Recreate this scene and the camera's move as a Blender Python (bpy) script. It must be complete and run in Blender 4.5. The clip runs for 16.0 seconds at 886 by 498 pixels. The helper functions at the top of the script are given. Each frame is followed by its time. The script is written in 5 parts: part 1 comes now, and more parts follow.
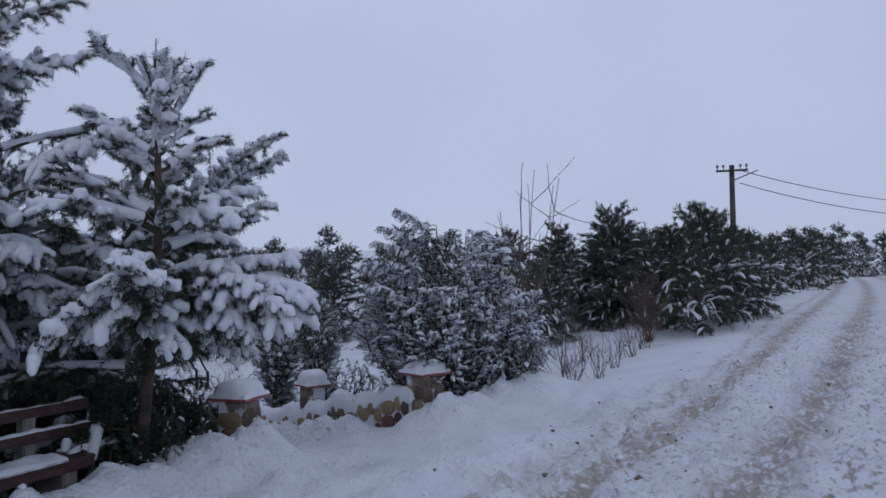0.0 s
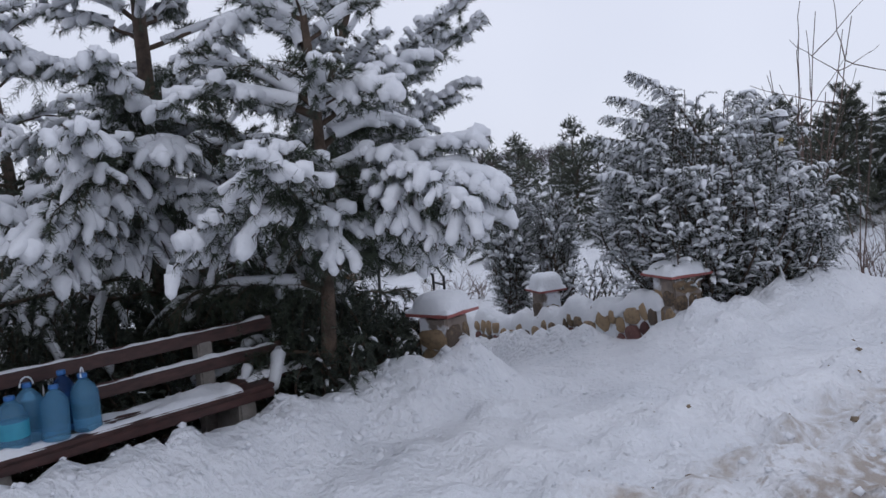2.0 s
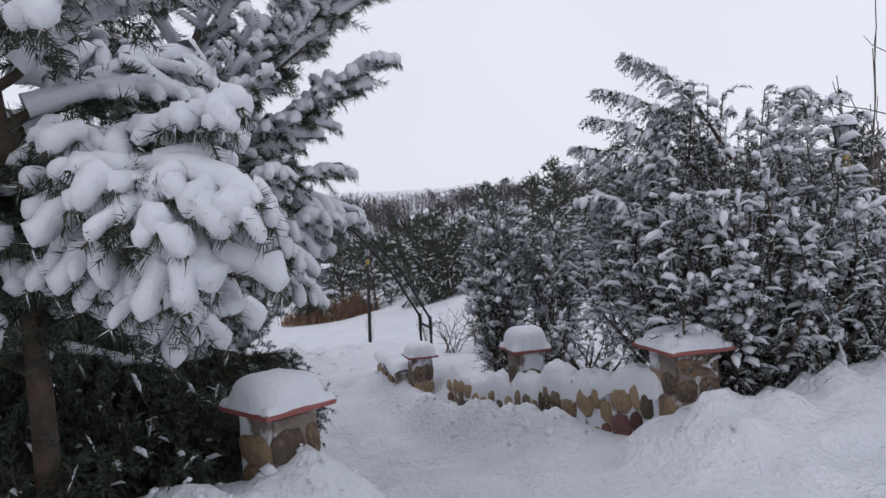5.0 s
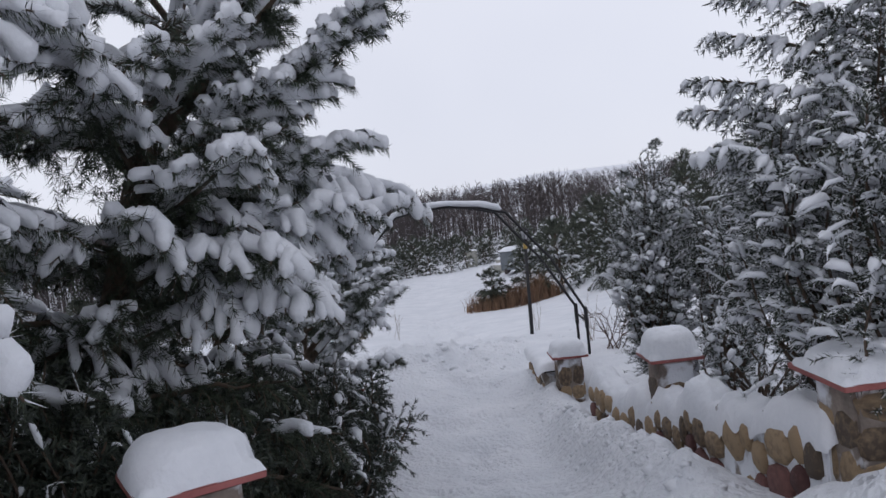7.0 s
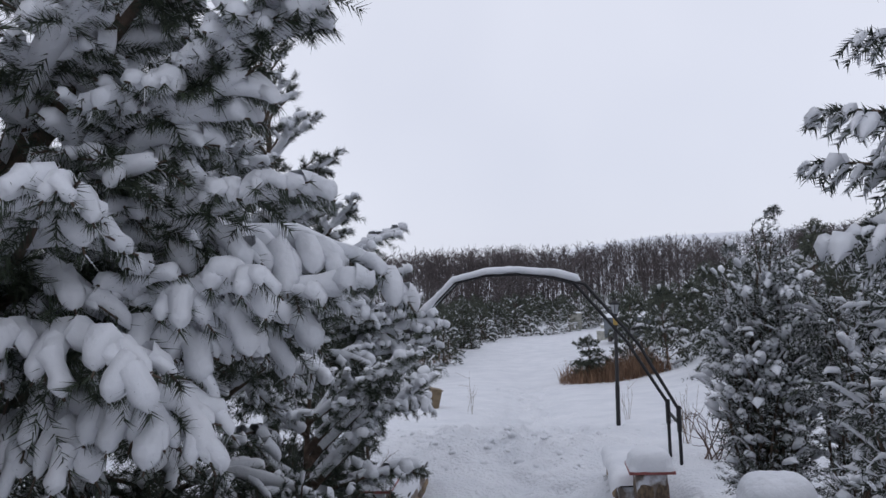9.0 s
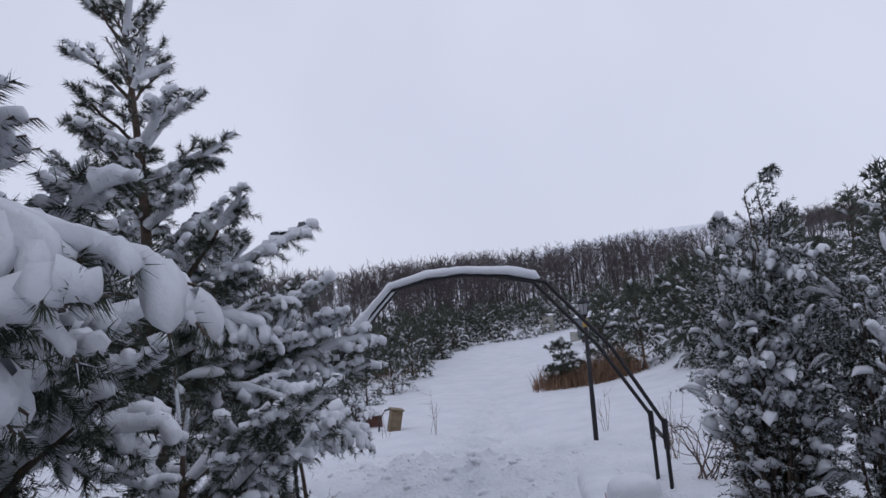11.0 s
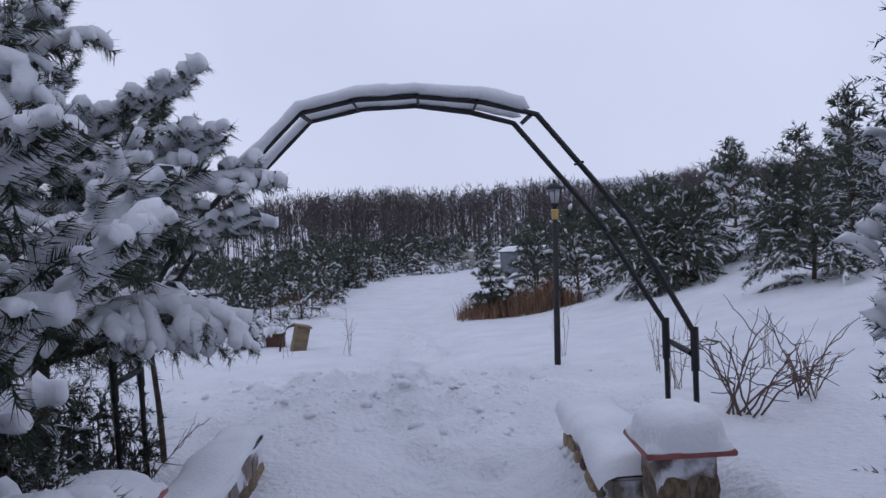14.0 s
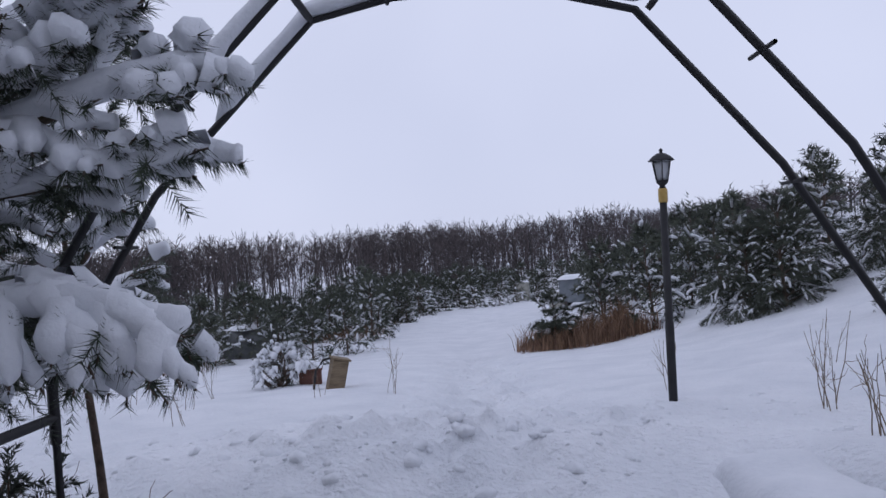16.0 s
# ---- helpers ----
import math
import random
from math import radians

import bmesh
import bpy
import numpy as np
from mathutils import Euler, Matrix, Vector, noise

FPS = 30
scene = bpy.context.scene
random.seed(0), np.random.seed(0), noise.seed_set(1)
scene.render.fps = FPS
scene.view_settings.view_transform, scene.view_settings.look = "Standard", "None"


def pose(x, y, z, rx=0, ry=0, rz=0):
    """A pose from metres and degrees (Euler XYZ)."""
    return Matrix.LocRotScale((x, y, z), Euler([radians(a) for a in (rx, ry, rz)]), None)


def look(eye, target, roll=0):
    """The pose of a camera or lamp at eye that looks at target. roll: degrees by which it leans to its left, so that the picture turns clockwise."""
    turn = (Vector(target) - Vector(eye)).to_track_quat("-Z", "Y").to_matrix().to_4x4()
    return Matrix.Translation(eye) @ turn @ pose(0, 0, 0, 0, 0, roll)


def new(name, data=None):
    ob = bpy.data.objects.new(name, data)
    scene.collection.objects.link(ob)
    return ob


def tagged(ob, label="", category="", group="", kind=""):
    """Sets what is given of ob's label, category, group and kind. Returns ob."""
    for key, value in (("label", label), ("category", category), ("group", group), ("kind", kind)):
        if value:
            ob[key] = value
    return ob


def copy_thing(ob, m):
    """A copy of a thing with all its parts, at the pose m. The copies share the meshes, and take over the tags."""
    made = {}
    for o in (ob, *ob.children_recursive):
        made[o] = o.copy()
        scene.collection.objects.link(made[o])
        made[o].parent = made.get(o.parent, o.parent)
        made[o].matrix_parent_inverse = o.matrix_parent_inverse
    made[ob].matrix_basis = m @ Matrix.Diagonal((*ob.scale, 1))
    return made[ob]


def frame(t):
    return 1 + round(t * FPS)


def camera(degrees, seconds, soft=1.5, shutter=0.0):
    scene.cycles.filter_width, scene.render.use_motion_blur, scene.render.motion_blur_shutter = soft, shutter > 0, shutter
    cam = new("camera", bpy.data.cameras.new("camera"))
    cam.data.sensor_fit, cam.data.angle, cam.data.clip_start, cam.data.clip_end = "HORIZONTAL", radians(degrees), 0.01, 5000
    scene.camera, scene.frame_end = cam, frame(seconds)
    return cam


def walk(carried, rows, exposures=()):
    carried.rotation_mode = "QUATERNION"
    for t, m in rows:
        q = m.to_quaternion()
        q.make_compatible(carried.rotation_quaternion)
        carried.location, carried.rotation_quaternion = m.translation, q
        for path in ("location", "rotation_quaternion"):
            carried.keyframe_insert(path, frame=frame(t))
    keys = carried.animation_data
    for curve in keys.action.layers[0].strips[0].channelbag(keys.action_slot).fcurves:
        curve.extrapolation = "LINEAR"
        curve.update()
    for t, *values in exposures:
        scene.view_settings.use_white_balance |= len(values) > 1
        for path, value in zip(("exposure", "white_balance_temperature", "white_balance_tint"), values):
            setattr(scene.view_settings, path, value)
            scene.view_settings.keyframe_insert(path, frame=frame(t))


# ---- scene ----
cam = camera(60.3, 16.0)
PATH = [
    (0, (-0.009, 0.003, 1.506), (-0.001, 2.002, 1.564), -0.8),
    (0.5, (0.007, 0.354, 1.472), (-0.142, 2.347, 1.416), -2.3),
    (1, (0.027, 0.805, 1.448), (-0.436, 2.751, 1.469), -2.8),
    (1.5, (0.045, 1.224, 1.4), (-0.586, 3.121, 1.349), -4.7),
    (2, (0.073, 1.644, 1.372), (-0.576, 3.527, 1.194), -4.9),
    (2.5, (0.136, 2.104, 1.369), (-0.742, 3.898, 1.274), -4.8),
    (3, (0.158, 2.516, 1.364), (-0.748, 4.298, 1.311), -4.7),
    (3.5, (0.238, 2.981, 1.36), (-0.471, 4.849, 1.262), -5.9),
    (4, (0.322, 3.4, 1.339), (-0.441, 5.248, 1.298), -3.1),
    (4.2, (0.34, 3.571, 1.32), (-0.425, 5.417, 1.242), -2.8),
    (6.3, (0.418, 5.35, 1.18), (-0.59, 7.074, 1.091), -5.4),
    (6.5, (0.448, 5.542, 1.164), (-0.663, 7.203, 1.074), -6.0),
    (7, (0.489, 5.963, 1.176), (-0.769, 7.514, 1.064), -6.2),
    (7.5, (0.403, 6.4, 1.163), (-0.927, 7.891, 1.073), -6.3),
    (8, (0.263, 6.828, 1.165), (-1.177, 8.216, 1.218), -5.1),
    (8.5, (0.148, 7.207, 1.24), (-1.328, 8.556, 1.309), -4.4),
    (9, (-0.071, 7.491, 1.256), (-1.534, 8.854, 1.308), -2.8),
    (9.5, (-0.234, 7.837, 1.246), (-1.673, 9.225, 1.285), -5.2),
    (10, (-0.326, 8.228, 1.259), (-1.778, 9.604, 1.276), -6.4),
    (10.2, (-0.411, 8.342, 1.252), (-1.834, 9.747, 1.283), -6.9),
    (12.3, (-1.628, 9.318, 0.96), (-3.028, 10.742, 1.061), -6.1),
    (12.5, (-1.732, 9.421, 0.929), (-3.069, 10.909, 0.951), -5.7),
    (13, (-2.05, 9.714, 0.794), (-3.328, 11.25, 0.883), -3.2),
    (13.5, (-2.383, 9.994, 0.602), (-3.653, 11.535, 0.71), -2.8),
    (14, (-2.825, 10.436, 0.415), (-4.078, 11.991, 0.314), -2.9),
    (14.5, (-3.215, 10.755, 0.286), (-4.529, 12.253, 0.11), -3.1),
    (15, (-3.585, 11.161, 0.163), (-4.95, 12.621, 0.094), -2.3),
    (15.5, (-3.91, 11.525, 0.113), (-5.235, 13.018, -0.022), -3.9),
    (16, (-4.219, 11.91, 0.018), (-5.57, 13.385, 0.022), -4.4),
]
EXPOSURES = [(0, -0.72, 5300, 15), (0.7, -0.41, 5450, 15), (1.5, -0.28, 5650, 14), (2.2, -0.10, 6000, 13), (3, -0.04, 6150, 12), (5, -0.06, 6150, 13), (7, -0.1, 6100, 13), (9, -0.15, 6000, 13),
             (10.5, -0.27, 5850, 15), (12.5, -0.40, 5600, 18), (14.5, -0.32, 5500, 18), (16, -0.3, 5600, 18)]
walk(cam, [(t, look(eye, target, roll)) for t, eye, target, roll in PATH], EXPOSURES)

# ---- world, sun, exposure ----
scene.view_settings.exposure = 0.0
world = bpy.data.worlds.new("overcast_sky")
scene.world = world
world.use_nodes = True
wt = world.node_tree
wt.nodes.clear()
w_out = wt.nodes.new("ShaderNodeOutputWorld")
w_bg = wt.nodes.new("ShaderNodeBackground")
w_sky = wt.nodes.new("ShaderNodeTexSky")
w_sky.sky_type, w_sky.sun_disc = "NISHITA", False
w_sky.sun_elevation, w_sky.sun_rotation = radians(30), radians(200)
w_noise = wt.nodes.new("ShaderNodeTexNoise")
w_noise.inputs["Scale"].default_value, w_noise.inputs["Detail"].default_value = 1.6, 3.0
w_ramp = wt.nodes.new("ShaderNodeValToRGB")
w_ramp.color_ramp.elements[0].position, w_ramp.color_ramp.elements[0].color = 0.3, (0.78, 0.79, 0.84, 1)
w_ramp.color_ramp.elements[1].position, w_ramp.color_ramp.elements[1].color = 0.7, (0.92, 0.92, 0.95, 1)
w_dim = wt.nodes.new("ShaderNodeMix")
w_dim.data_type, w_dim.blend_type = "RGBA", "MULTIPLY"
w_dim.inputs["Factor"].default_value = 1.0
w_dim.inputs["B"].default_value = (0.1, 0.1, 0.1, 1)
w_mix = wt.nodes.new("ShaderNodeMix")
w_mix.data_type = "RGBA"
w_mix.inputs["Factor"].default_value = 0.95
wt.links.new(w_sky.outputs[0], w_dim.inputs["A"])
wt.links.new(w_noise.outputs["Fac"], w_ramp.inputs[0])
wt.links.new(w_dim.outputs["Result"], w_mix.inputs["A"])
wt.links.new(w_ramp.outputs[0], w_mix.inputs["B"])
wt.links.new(w_mix.outputs["Result"], w_bg.inputs["Color"])
w_bg.inputs["Strength"].default_value = 1.0
wt.links.new(w_bg.outputs[0], w_out.inputs[0])

sun = new("sun", bpy.data.lights.new("sun", "SUN"))
sun.data.energy, sun.data.angle, sun.data.color = 0.2, radians(40), (1.0, 0.97, 0.93)
sun.matrix_world = look((-10, -20, 18), (0, 0, 0))


# ---- materials ----
def nodes_of(name):
    m = bpy.data.materials.new(name)
    m.use_nodes = True
    t = m.node_tree
    return m, t, t.nodes["Principled BSDF"]


def surface(name, a, b, scale, rough=0.8, bump=0.3, bump_scale=60.0, bump_dist=0.01, detail=5.0, metal=0.0, random_by="", spots=None, stretch=None):
    """Two tones mixed by noise at a coarse and a fine scale, with a fine relief; random_by: object or island."""
    m, t, p = nodes_of(name)
    co = t.nodes.new("ShaderNodeNewGeometry" if random_by != "object" else "ShaderNodeTexCoord")
    src = co.outputs["Position"] if random_by != "object" else co.outputs["Object"]
    if stretch:
        mp = t.nodes.new("ShaderNodeMapping")
        mp.inputs["Scale"].default_value = stretch
        t.links.new(src, mp.inputs["Vector"])
        src = mp.outputs[0]
    n1 = t.nodes.new("ShaderNodeTexNoise")
    n1.inputs["Scale"].default_value, n1.inputs["Detail"].default_value = scale, detail
    t.links.new(src, n1.inputs["Vector"])
    n2 = t.nodes.new("ShaderNodeTexNoise")
    n2.inputs["Scale"].default_value, n2.inputs["Detail"].default_value = bump_scale, 4.0
    t.links.new(src, n2.inputs["Vector"])
    add = t.nodes.new("ShaderNodeMath")
    add.operation = "MULTIPLY_ADD"
    add.inputs[1].default_value = 0.35
    t.links.new(n2.outputs["Fac"], add.inputs[0])
    t.links.new(n1.outputs["Fac"], add.inputs[2])
    fac = add.outputs[0]
    if random_by:
        rnd = t.nodes.new("ShaderNodeObjectInfo").outputs["Random"] if random_by == "object" else co.outputs["Random Per Island"]
        add2 = t.nodes.new("ShaderNodeMath")
        add2.operation = "MULTIPLY_ADD"
        add2.inputs[1].default_value = 0.7
        t.links.new(rnd, add2.inputs[0])
        sub = t.nodes.new("ShaderNodeMath")
        sub.operation, sub.inputs[1].default_value = "SUBTRACT", 0.35
        t.links.new(fac, sub.inputs[0])
        t.links.new(sub.outputs[0], add2.inputs[2])
        fac = add2.outputs[0]
    ramp = t.nodes.new("ShaderNodeValToRGB")
    ramp.color_ramp.elements[0].position, ramp.color_ramp.elements[0].color = 0.42, (*a, 1)
    ramp.color_ramp.elements[1].position, ramp.color_ramp.elements[1].color = 0.92, (*b, 1)
    t.links.new(fac, ramp.inputs[0])
    col = ramp.outputs[0]
    if spots:
        n3 = t.nodes.new("ShaderNodeTexNoise")
        n3.inputs["Scale"].default_value, n3.inputs["Detail"].default_value = spots[1], 6.0
        t.links.new(src, n3.inputs["Vector"])
        r3 = t.nodes.new("ShaderNodeValToRGB")
        r3.color_ramp.elements[0].position, r3.color_ramp.elements[1].position = spots[2], spots[2] + 0.08
        mx = t.nodes.new("ShaderNodeMix")
        mx.data_type = "RGBA"
        t.links.new(n3.outputs["Fac"], r3.inputs[0])
        t.links.new(r3.outputs[0], mx.inputs["Factor"])
        t.links.new(col, mx.inputs["A"])
        mx.inputs["B"].default_value = (*spots[0], 1)
        col = mx.outputs["Result"]
    t.links.new(col, p.inputs["Base Color"])
    p.inputs["Roughness"].default_value, p.inputs["Metallic"].default_value = rough, metal
    if bump:
        bn = t.nodes.new("ShaderNodeBump")
        bn.inputs["Strength"].default_value, bn.inputs["Distance"].default_value = bump, bump_dist
        t.links.new(n2.outputs["Fac"], bn.inputs["Height"])
        t.links.new(bn.outputs[0], p.inputs["Normal"])
    return m


SNOW = surface("snow", (0.64, 0.66, 0.70), (0.75, 0.76, 0.79), 3.0, 0.75, 0.45, 30.0, 0.016)
NEEDLE = surface("pine_needles", (0.012, 0.019, 0.011), (0.05, 0.068, 0.038), 6.0, 0.55, 0, 30.0, random_by="island")
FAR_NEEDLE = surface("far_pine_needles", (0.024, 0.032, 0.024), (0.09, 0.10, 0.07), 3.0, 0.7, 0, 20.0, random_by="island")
JUNIPER = surface("juniper_sprays", (0.014, 0.021, 0.017), (0.06, 0.072, 0.05), 6.0, 0.6, 0, 30.0, random_by="island")
BARK = surface("bark", (0.035, 0.026, 0.02), (0.13, 0.09, 0.065), 9.0, 0.9, 0.8, 40.0, 0.02)
TWIG = surface("bare_twigs", (0.06, 0.042, 0.035), (0.16, 0.11, 0.09), 5.0, 0.85, 0.2, 80.0)
WEED = surface("dry_weed", (0.10, 0.075, 0.05), (0.24, 0.18, 0.12), 5.0, 0.85, 0.2, 80.0)
FOREST = surface("bare_forest", (0.04, 0.034, 0.036), (0.10, 0.082, 0.08), 0.3, 0.95, 0, 3.0, random_by="island")
GRASS = surface("dry_grass", (0.10, 0.055, 0.035), (0.26, 0.16, 0.095), 2.0, 0.85, 0, 20.0, random_by="island")
STONE = surface("rubble_stone", (0.085, 0.062, 0.045), (0.33, 0.235, 0.14), 5.0, 0.8, 0.7, 38.0, 0.012, random_by="object")
MORTAR = surface("snow_filled_mortar", (0.14, 0.115, 0.10), (0.30, 0.25, 0.21), 8.0, 0.95, 0.8, 50.0, 0.01, spots=((0.72, 0.74, 0.78), 4.0, 0.52))
SNOW_MORTAR = surface("mortar_packed_with_snow", (0.16, 0.14, 0.13), (0.32, 0.28, 0.25), 8.0, 0.95, 0.8, 50.0, 0.01, spots=((0.72, 0.74, 0.78), 5.0, 0.40))
RED = surface("red_sheet_metal", (0.20, 0.055, 0.05), (0.34, 0.11, 0.10), 6.0, 0.5, 0.15, 60.0, 0.003)
BOARD = surface("dark_red_brown_boards", (0.025, 0.010, 0.009), (0.075, 0.03, 0.026), 6.0, 0.55, 0.3, 50.0, 0.004, stretch=(3.0, 1.0, 6.0))
CONCRETE = surface("concrete_post", (0.16, 0.145, 0.13), (0.34, 0.31, 0.28), 7.0, 0.9, 0.5, 60.0, 0.006)
IRON = surface("black_painted_iron", (0.006, 0.006, 0.008), (0.02, 0.019, 0.021), 12.0, 0.7, 0.2, 90.0, 0.002)
BRASS = surface("gold_paint", (0.30, 0.20, 0.05), (0.48, 0.34, 0.11), 20.0, 0.45, 0.1, 90.0, 0.002, metal=0.4)
POLE = surface("weathered_pole_wood", (0.03, 0.026, 0.025), (0.09, 0.075, 0.07), 4.0, 0.9, 0.4, 30.0, 0.01)
CABLE = surface("grey_cable", (0.10, 0.10, 0.11), (0.20, 0.20, 0.22), 4.0, 0.7, 0, 30.0)
PORCELAIN = surface("insulator_glaze", (0.12, 0.11, 0.11), (0.3, 0.29, 0.28), 8.0, 0.3, 0, 30.0)
PLY = surface("weathered_plywood", (0.10, 0.075, 0.045), (0.24, 0.18, 0.11), 6.0, 0.8, 0.3, 50.0, 0.004, stretch=(1.0, 1.0, 6.0))
SHEET = surface("grey_blue_sheet", (0.10, 0.115, 0.13), (0.19, 0.21, 0.23), 3.0, 0.6, 0.1, 30.0)
PALE = surface("pale_hive_paint", (0.28, 0.28, 0.25), (0.44, 0.43, 0.38), 6.0, 0.8, 0.1, 30.0)
RUST = surface("rust_red_scrap", (0.08, 0.035, 0.025), (0.18, 0.085, 0.06), 5.0, 0.85, 0.3, 40.0)
TARP = surface("dark_tarp", (0.025, 0.028, 0.03), (0.08, 0.085, 0.09), 3.0, 0.5, 0.3, 20.0, 0.02)
PAPER = surface("blue_label", (0.03, 0.22, 0.34), (0.06, 0.34, 0.46), 9.0, 0.5, 0, 40.0)
CAP_BLUE = surface("blue_cap", (0.02, 0.10, 0.30), (0.04, 0.16, 0.42), 9.0, 0.4, 0, 40.0)
WHITE_HANDLE = surface("pale_handle", (0.5, 0.55, 0.6), (0.7, 0.73, 0.76), 9.0, 0.4, 0, 40.0)
LEAD = surface("dark_red_stone", (0.07, 0.03, 0.028), (0.16, 0.075, 0.065), 6.0, 0.85, 0.5, 38.0, 0.01, random_by="object")


def bottle_plastic(name, col):
    m, t, p = nodes_of(name)
    n = t.nodes.new("ShaderNodeTexNoise")
    n.inputs["Scale"].default_value = 14.0
    r = t.nodes.new("ShaderNodeValToRGB")
    r.color_ramp.elements[0].color, r.color_ramp.elements[1].color = (*[c * 0.6 for c in col], 1), (*col, 1)
    t.links.new(n.outputs["Fac"], r.inputs[0])
    t.links.new(r.outputs[0], p.inputs["Base Color"])
    p.inputs["Roughness"].default_value, p.inputs["Transmission Weight"].default_value, p.inputs["IOR"].default_value = 0.15, 0.72, 1.2
    return m


PET = bottle_plastic("blue_tinted_plastic", (0.26, 0.58, 0.86))
PET_DARK = bottle_plastic("dark_blue_plastic", (0.05, 0.13, 0.38))


def lamp_glass():
    m, t, p = nodes_of("frosted_lamp_glass")
    n = t.nodes.new("ShaderNodeTexNoise")
    n.inputs["Scale"].default_value = 30.0
    r = t.nodes.new("ShaderNodeValToRGB")
    r.color_ramp.elements[0].color, r.color_ramp.elements[1].color = (0.42, 0.44, 0.47, 1), (0.62, 0.63, 0.66, 1)
    t.links.new(n.outputs["Fac"], r.inputs[0])
    t.links.new(r.outputs[0], p.inputs["Base Color"])
    p.inputs["Roughness"].default_value, p.inputs["Transmission Weight"].default_value = 0.3, 0.5
    return m


LAMP_GLASS = lamp_glass()

# ---- terrain ----
U_AX, V_AX = Vector((-0.64, 0.768, 0)), Vector((0.768, 0.64, 0))   # along the garden path, and to its right
ORIGIN = Vector((-1.4, 8.8, 0))                                   # middle of the gate
YAW = math.degrees(math.atan2(0.64, 0.768))


def P(u, v, z=0.0):
    return ORIGIN + U_AX * u + V_AX * v + Vector((0, 0, z))


def smooth(x, a, b):
    k = np.clip((x - a) / (b - a), 0, 1)
    return k * k * (3 - 2 * k)


def vnoise(x, y, z=0.0, seed=0):
    """Value noise in numpy, 0 to 1."""
    x, y, z = np.broadcast_arrays(np.asarray(x, float), np.asarray(y, float), np.asarray(z, float))
    xi, yi, zi = np.floor(x), np.floor(y), np.floor(z)
    fx, fy, fz = x - xi, y - yi, z - zi
    fx, fy, fz = (f * f * (3 - 2 * f) for f in (fx, fy, fz))

    def h(a, b, c):
        k = np.sin(a * 127.1 + b * 311.7 + c * 74.7 + seed * 53.3) * 43758.5453
        return k - np.floor(k)

    out = 0
    for i in (0, 1):
        for j in (0, 1):
            for k in (0, 1):
                w = (fx if i else 1 - fx) * (fy if j else 1 - fy) * (fz if k else 1 - fz)
                out = out + w * h(xi + i, yi + j, zi + k)
    return out


ROAD_P, ROAD_D = (2.37, 5.42), (0.535, 0.845)     # a point on one wheel rut, and the road's direction


def road_across(x, y):
    bend = 0.0009 * np.maximum((x - ROAD_P[0]) * ROAD_D[0] + (y - ROAD_P[1]) * ROAD_D[1], 0) ** 2
    return (x - ROAD_P[0]) * ROAD_D[1] - (y - ROAD_P[1]) * ROAD_D[0] + bend


def base_height(x, y):
    x, y = np.asarray(x, float), np.asarray(y, float)
    u = -0.64 * (x + 1.4) + 0.768 * (y - 8.8)
    v = 0.768 * (x + 1.4) + 0.64 * (y - 8.8)
    us = [-60, -7.6, -5, -3.4, -1.5, 0.5, 1.1, 2.2, 3.2, 4.2, 7, 10, 14, 26, 60, 120]
    zs = [0.2, 0, -0.12, -0.28, -0.32, -0.52, -0.68, -1.05, -1.3, -1.46, -1.5, -1.32, -1.7, -2.95, -3.9, -5.5]
    z = sum(np.interp(u + d, us, zs) for d in (-0.5, -0.25, 0, 0.25, 0.5)) / 5
    s = smooth(v, 1.5, 14) * (1 - 0.85 * smooth(u, 26, 55) * (1 - smooth(v, 14, 40)))
    z = z * (1 - s) + (0.01 * np.maximum(y, 0)) * s
    ledge = smooth(v, 1.15, 1.7) * smooth(u, 0.5, 3) * (1 - smooth(u, 7, 10)) * (1 - smooth(v, 4, 8))
    z = z + 0.42 * ledge
    z = z - 3.2 * smooth(-v, 5, 40) * smooth(u, 10, 60)
    r = np.hypot(x, y)
    z = z + 9 * smooth(r, 190, 420)
    return z


